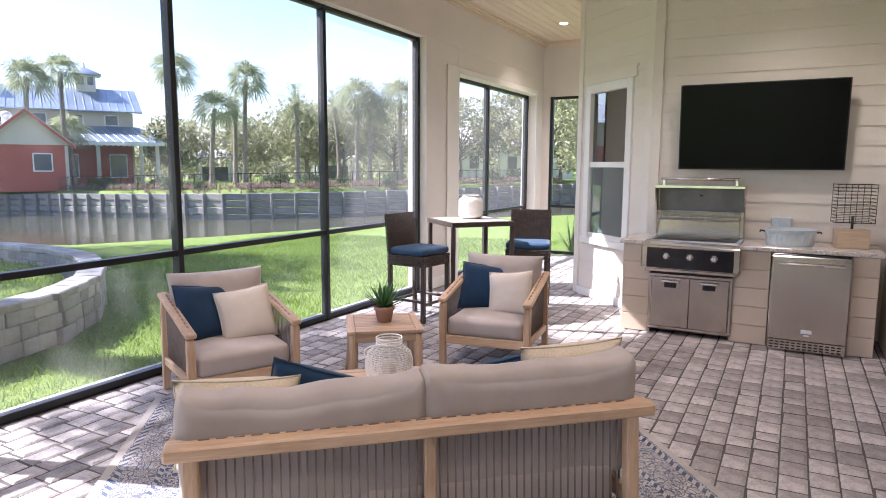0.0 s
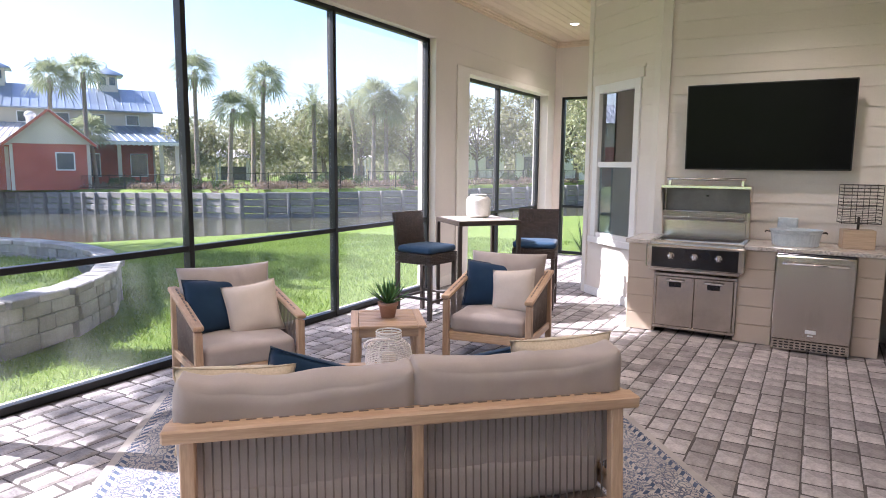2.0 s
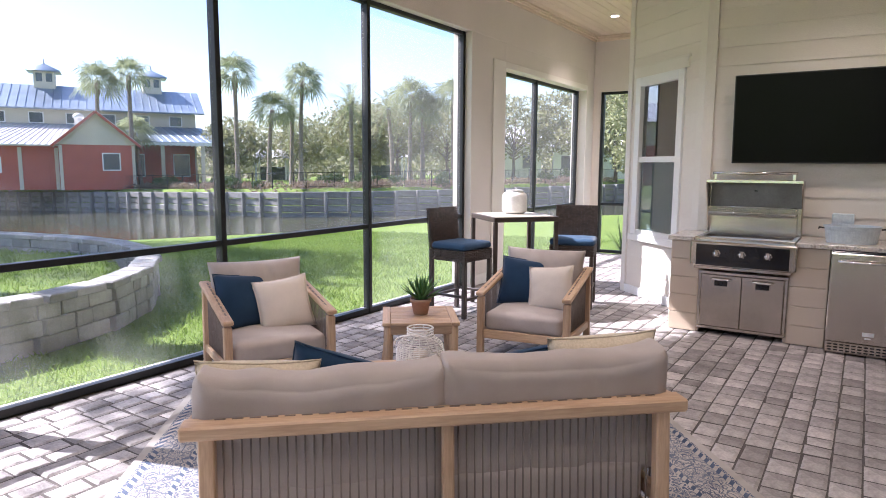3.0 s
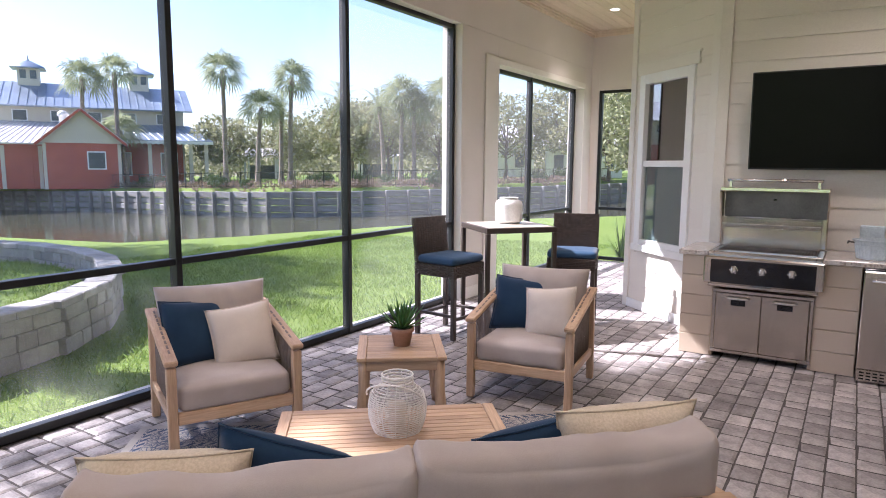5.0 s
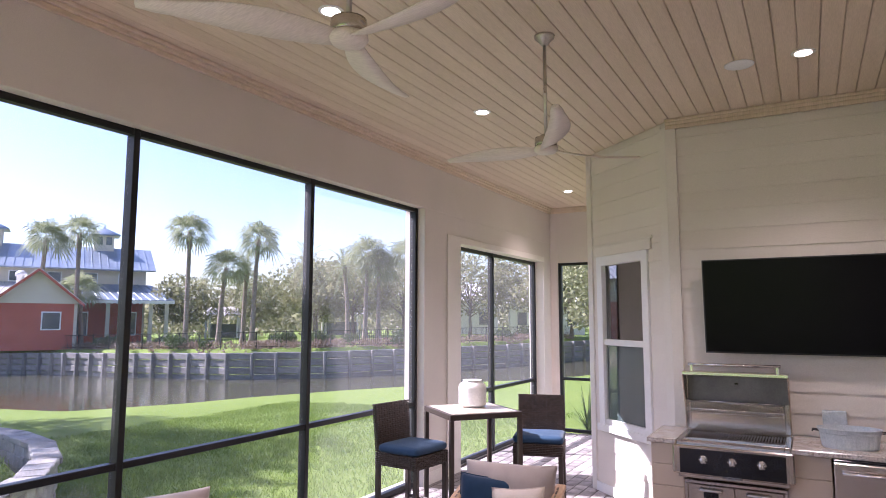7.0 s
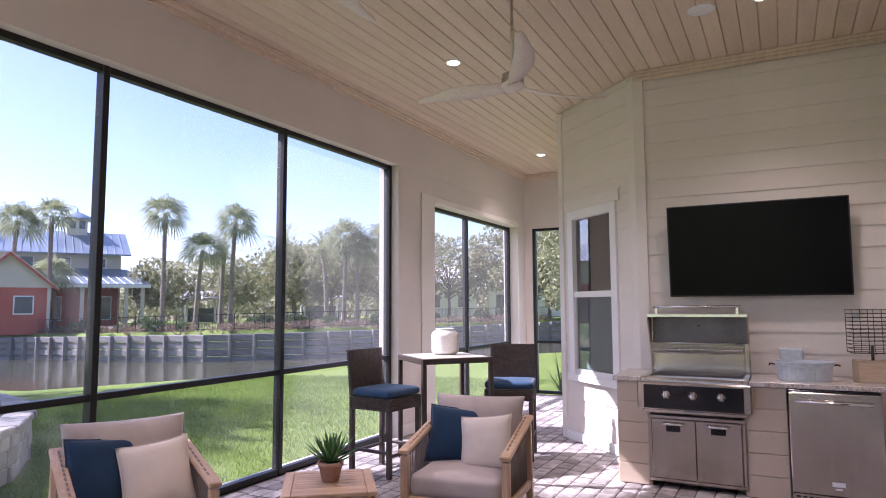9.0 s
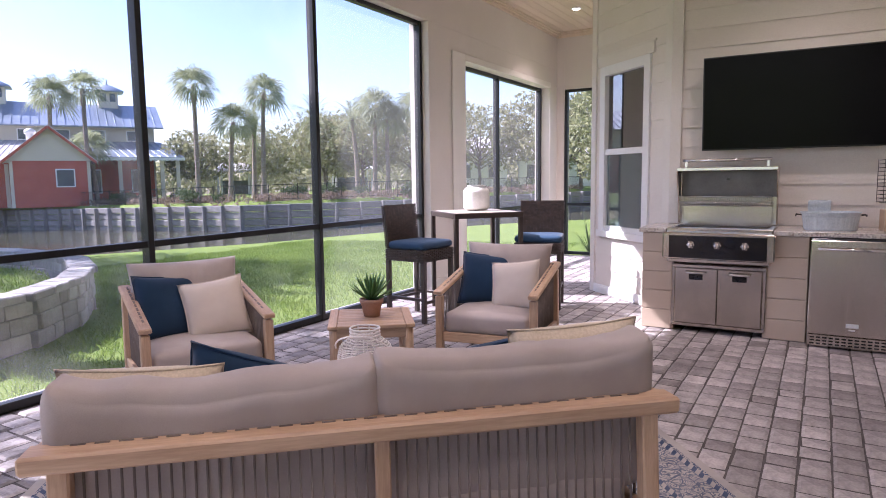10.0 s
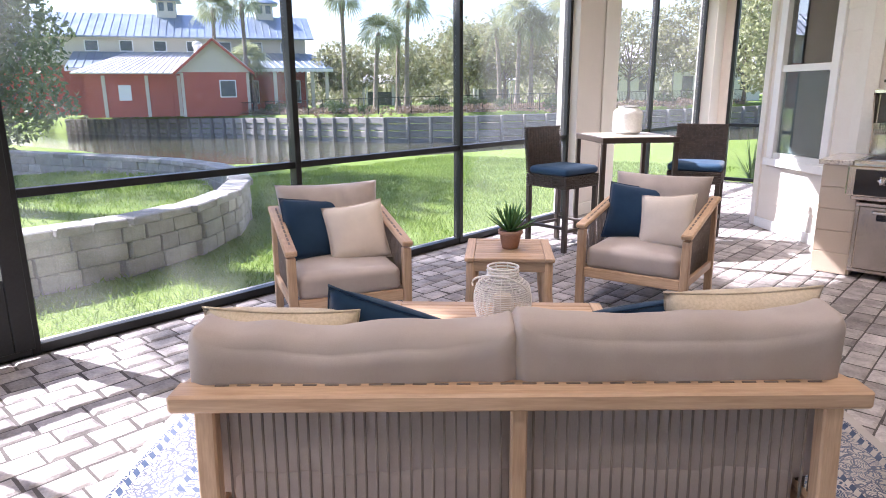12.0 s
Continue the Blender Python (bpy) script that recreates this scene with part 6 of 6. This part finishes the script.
boxed("wing_wall", [span(GX - GW / 2, GX + GW / 2, GY, -0.2, 0, GH)], M_REDWALL, club, "red siding", bev=0)
bm = bmesh.new()
tri = [bm.verts.new(p) for p in ((GX - GW / 2 - 0.3, GY - 0.05, GH - 0.35), (GX + GW / 2 + 0.3, GY - 0.05, GH - 0.35), (GX, GY - 0.05, GA), (GX - GW / 2 - 0.3, GY + 0.2, GH - 0.35), (GX + GW / 2 + 0.3, GY + 0.2, GH - 0.35), (GX, GY + 0.2, GA))]
for f in ((0, 1, 2), (5, 4, 3), (0, 2, 5, 3), (1, 4, 5, 2), (0, 3, 4, 1)):
    bm.faces.new([tri[i] for i in f])
part("gable", bm, M_BEIGEWALL, club)
for s in (-1, 1):
    slab_roof("wing_roof", ((GX + s * (GW / 2 + 0.6), GY - 0.6, GH - 0.55), (GX + s * (GW / 2 + 0.6), -0.2, GH - 0.55), (GX, -0.2, GA + 0.06), (GX, GY - 0.6, GA + 0.06)), 0.13, M_PALEROOF, club, 16)
    bm = bmesh.new()
    beam(bm, (GX + s * (GW / 2 + 0.6), GY - 0.62, GH - 0.52), (GX, GY - 0.62, GA + 0.10), 0.06, 0.20, 0, (0, 0, 1))
    part("barge_board", bm, M_REDWALL, club)
    boxed("corner_board", [span(GX + s * GW / 2 - 0.12, GX + s * GW / 2 + 0.12, GY - 0.06, GY + 0.02, 0, GH - 0.4)], M_BEIGEWALL, club)
wd = boxed("window", [span(GX + 0.3, GX + 1.7, GY - 0.07, GY - 0.041, 1.6, 3.1)], M_WHITE, club)
boxed("pane", [span(GX + 0.4, GX + 1.6, GY - 0.09, GY - 0.071, 1.7, 3.0)], M_DARKWIN, wd, bev=0)
boxed("side_wall", [span(20.0, GX - GW / 2 - 0.02, GY + 1.6, -0.2, 0, 3.8)], M_REDWALL, club, "red siding", bev=0)
slab_roof("side_roof", ((19.2, GY + 0.7, 3.6), (GX - 1.2, GY + 0.7, 3.6), (GX - 1.2, -0.2, 5.7), (22.5, -0.2, 5.7)), 0.13, M_PALEROOF, club, 20)
boxed("door", [span(26.0, 26.95, GY + 1.52, GY + 1.598, 0.05, 2.2)], M_REDWALL, club, "red panelled door")
boxed("window", [span(22.6, 23.6, GY + 1.54, GY + 1.598, 1.4, 2.7)], M_WHITE, club)
for x in (21.5, 24.9, 27.5):
    boxed("corner_board", [span(x - 0.14, x + 0.14, GY + 1.50, GY + 1.595, 0, 3.5)], M_BEIGEWALL, club)
bm = bmesh.new()
lathe(bm, [(0.32, 4.6), (0.32, 6.1), (0.45, 6.15), (0.42, 6.4), (0.1, 6.6)], 10, (29.2, -5.5, 0))
part("chimney", bm, M_PALEROOF, club)


def pavilion(x, y, w, turn):
    z0 = float(ground_z(x, y)[0])
    pv = thing("pavilion", "small open pavilion with a grey metal roof", "pavilion", pose(x, y, z0, 0, 0, turn), "pavilions")
    for sx in (-1, 1):
        for sy in (-1, 1):
            boxed("post", [span(sx * w / 2 - 0.1, sx * w / 2 + 0.1, sy * 1.3 - 0.1, sy * 1.3 + 0.1, 0, 2.4)], M_WHITE, pv)
    for s in (-1, 1):
        slab_roof("roof", ((-w / 2 - 0.5, s * 2.0, 2.35), (w / 2 + 0.5, s * 2.0, 2.35), (w / 2 - 0.3, 0, 3.3), (-w / 2 + 0.3, 0, 3.3)), 0.10, M_PALEROOF, pv, 12)
    boxed("back_panel", [span(-w / 2, w / 2, 1.22, 1.3, 0.0, 1.5)], M_DARKWIN, pv)


pavilion(*land(-52.6, 49.2), 3.2, 41)
pavilion(*land(-43.6, 58.2), 4.0, 48)
for x, y, w, h in ((*land(-33, 66), 9, 3.6), (*land(-24, 70), 8, 3.4)):
    z0 = float(ground_z(x, y)[0])
    hs = thing("far_house", "pale low house far behind the trees", "house", pose(x, y, z0, 0, 0, 25), "far houses")
    boxed("wall", [span(-w / 2, w / 2, -3, 3, 0, h)], M_WHITE, hs, bev=0)
    for s in (-1, 1):
        slab_roof("roof", ((-w / 2 - 0.5, s * 3.6, h - 0.1), (w / 2 + 0.5, s * 3.6, h - 0.1), (w / 2 + 0.5, 0, h + 1.9), (-w / 2 - 0.5, 0, h + 1.9)), 0.12, M_PALEROOF, hs, 0)
    for i in range(3):
        wn_ = boxed("window", [span(-w / 3 + i * w / 3 - 0.5, -w / 3 + i * w / 3 + 0.5, -3.05, -3.001, 1.0, 2.4)], M_DARKWIN, hs, bev=0)

# strap-leaved plants outside the far screen
for i, (x, y) in enumerate(((0.55, 13.8), (1.15, 14.0), (0.85, 14.45), (1.6, 13.95))):
    z0 = float(ground_z(x, y)[0])
    pl = thing("strap_leaf_plant", "clump of long arching green leaves outside the screen", "plant", pose(x, y, z0), "strap-leaf plants")
    rg2 = random.Random(i)
    V, F = [], []
    for j in range(46):
        a, L, e = rg2.uniform(0, 6.28), rg2.uniform(0.5, 0.95), rg2.uniform(0.7, 1.45)
        prev = None
        for s in range(6):
            f = s / 5
            p = Vector((math.cos(a) * L * f * math.cos(e), math.sin(a) * L * f * math.cos(e), L * f * math.sin(e) - 0.35 * L * f * f * (1.5 - e)))
            sd = Vector((-math.sin(a), math.cos(a), 0)) * 0.016 * (1 - f * 0.85)
            V += [(p - sd)[:], (p + sd)[:]]
            if s:
                n = len(V)
                F.append((n - 4, n - 3, n - 1, n - 2))
    mesh_part("leaves", V, F, M_SHRUB, pl)

# ---- retaining wall of split blocks, each a piece ----
ret = thing("retaining_wall", "curved grey block retaining wall round a raised bed", "retaining wall", kind="structure")
def block_mesh(L, H, D, seed, cap=False):
    t = bmesh.new()
    bmesh.ops.create_cube(t, size=1.0)
    rgb = random.Random(seed)
    for v in t.verts:
        v.co = Vector((v.co.x * L, v.co.y * D, v.co.z * H))
    bmesh.ops.bevel(t, geom=t.edges[:], offset=0.012, segments=1, affect="EDGES")
    for v in t.verts:
        v.co += Vector((rgb.uniform(-1, 1), rgb.uniform(-1, 1), rgb.uniform(-0.3, 0.3))) * 0.006
    me = bpy.data.meshes.new("cap_stone" if cap else "block")
    t.to_mesh(me)
    t.free()
    me.materials.append(M_BLOCK)
    return me


BLOCKS = [block_mesh(L - 0.008, 0.160, 0.24, i) for i, L in enumerate((0.44, 0.34, 0.22))]
CAPS = [block_mesh(0.40, 0.085, 0.30, 9, True), block_mesh(0.30, 0.085, 0.30, 10, True)]
WL = np.array(WALL_LINE, float)
seg = np.hypot(*(WL[1:] - WL[:-1]).T)
cum = np.concatenate([[0], np.cumsum(seg)])


def on_wall(d):
    i = min(max(int(np.searchsorted(cum, d)) - 1, 0), len(seg) - 1)
    f = (d - cum[i]) / seg[i]
    p = WL[i] + (WL[i + 1] - WL[i]) * f
    # turn eased between the segments
    def ang(j):
        v = WL[j + 1] - WL[j]
        return math.atan2(v[1], v[0])
    a0 = ang(i)
    return p[0], p[1], math.degrees(a0)


rgw = random.Random(31)
END = cum[-1] - 4.0
for course in range(4):
    d = 0.1 * course
    while d < END:
        if course == 3:
            c = rgw.randrange(2)
            L, me = (0.41, 0.31)[c], CAPS[c]
        else:
            c = rgw.choice((0, 0, 1, 1, 2))
            L, me = (0.44, 0.34, 0.22)[c], BLOCKS[c]
        x, y, a = on_wall(d + L / 2)
        zb = float(ground_z(x + 0.25, y + 0.25)[0]) if x > -8 else -0.12
        ob = new("cap_stone" if course == 3 else "block", me)
        ob.parent = ret
        out = rgw.uniform(-0.008, 0.008)
        ob.matrix_basis = pose(x, y, (-0.05 + 0.165 * course) if course < 3 else 0.385 + 0.0, 0, 0, a + rgw.uniform(-1.2, 1.2)) @ Matrix.Translation((0, out, 0))
        d += L

# ---- grass near the porch ----
rs = np.random.RandomState(21)
def blades(n, x0, x1, y0, y1, keep, hmin, hmax, wide):
    x, y = x0 + (x1 - x0) * rs.uniform(0, 1, n) ** 0.75, rs.uniform(y0, y1, n)
    ok = keep(x, y)
    x, y = x[ok], y[ok]
    n = len(x)
    patch = np.array([noise.noise(Vector((a * 0.9, b * 0.9, 0))) for a, b in zip(x, y)])
    h = rs.uniform(hmin, hmax, n) * (1 + 0.55 * patch)
    a = rs.uniform(0, 2 * np.pi, n)
    lean = rs.uniform(0.1, 0.8, n) * h
    z = ground_z(x, y) - 0.005
    w = wide * rs.uniform(0.7, 1.3, n)
    px, py = -np.sin(a), np.cos(a)
    b1 = np.stack([x - px * w, y - py * w, z], 1)
    b2 = np.stack([x + px * w, y + py * w, z], 1)
    m1 = np.stack([x + np.cos(a) * lean * 0.35 + px * w * 0.7, y + np.sin(a) * lean * 0.35 + py * w * 0.7, z + h * 0.65], 1)
    tip = np.stack([x + np.cos(a) * lean, y + np.sin(a) * lean, z + h], 1)
    V = np.stack([b1, b2, m1, tip], 1).reshape(-1, 3)
    return V, np.arange(4 * n).reshape(n, 4)


BEDPOLY = BED
V1, F1 = blades(95000, -0.24, -9.0, 0.5, 16, lambda x, y: ~inside(BEDPOLY, x, y) & (away(WL, x, y) > 0.16), 0.035, 0.085, 0.0045)
V2, F2 = blades(22000, -2.4, -11, 1.0, 7.6, lambda x, y: inside(BEDPOLY, x, y) & (away(WL, x, y) > 0.35), 0.03, 0.07, 0.006)
V = np.concatenate([V1, V2])
F = np.concatenate([F1, F2 + len(V1)])
tagged(mesh_part("grass", V.tolist(), F.tolist(), M_GRASS), "fine bright green grass blades of the lawn", "grass", kind="stuff")

# ---- pavers: rows along the porch, lengths mixed ----
floor_ob = bpy.data.objects["floor"]
PW = 0.152
PLEN = (0.150, 0.200, 0.235)


def paver_geo(w, l, tilt=(0, 0), dz=0.0, cx=0.0, cy=0.0, cut=0.0):
    e, g = 0.017, 0.0045
    hw, hl = w / 2 - g, l / 2 - 0.006
    vs = []
    for i, (sx, sy) in enumerate(((-1, -1), (1, -1), (1, 1), (-1, 1))):
        vs.append((cx + sx * hw, cy + sy * hl, -0.024))
    for sx, sy in ((-1, -1), (1, -1), (1, 1), (-1, 1)):
        vs.append((cx + sx * hw, cy + sy * hl, -0.008 + dz + tilt[0] * sx + tilt[1] * sy))
    for sx, sy in ((-1, -1), (1, -1), (1, 1), (-1, 1)):
        vs.append((cx + sx * (hw - e), cy + sy * (hl - 0.021), dz + tilt[0] * sx + tilt[1] * sy))
    fs = [(8, 9, 10, 11)]
    for a in range(4):
        b = (a + 1) % 4
        fs += [(a, b, b + 4, a + 4), (a + 4, b + 4, b + 8, a + 8)]
    return vs, fs


PMESH = []
for i, l in enumerate(PLEN):
    for k in range(3):
        rq = random.Random(i * 10 + k)
        vs, fs = paver_geo(PW, l, (rq.uniform(-0.0016, 0.0016), rq.uniform(-0.0016, 0.0016)), rq.uniform(-0.003, 0.0))
        me = bpy.data.meshes.new("paver")
        me.from_pydata(vs, [], fs)
        me.materials.append(M_PAVER)
        PMESH.append(me)
rq = random.Random(77)
V, F, made, row, x = [], [], 0, 0, 0.03
while x < X_HOUSE - 0.02:
    w = min(PW, X_HOUSE - x)
    y = Y_BACK + rq.uniform(0, 0.25)
    while y < Y_FAR - 0.05:
        i = rq.choice((0, 1, 1, 1, 2))
        l = PLEN[i]
        cx, cy = x + w / 2, y + l / 2
        if made < 300 and 3.9 < cx < 5.25 and 3.9 < cy < 7.2 and w == PW:
            ob = new("paver", PMESH[i * 3 + rq.randrange(3)])
            ob.parent = floor_ob
            ob.matrix_basis = pose(cx, cy, 0)
            made += 1
        else:
            vs, fs = paver_geo(w, l, (rq.uniform(-0.0016, 0.0016), rq.uniform(-0.0016, 0.0016)), rq.uniform(-0.003, 0.0), cx, cy)
            k = len(V)
            V += vs
            F += [tuple(q + k for q in f) for f in fs]
        y += l
    x += PW
rest = mesh_part("paver_field", V, F, M_PAVER, floor_ob, "weathered grey-mauve concrete pavers")
rest["kind"] = "stuff"
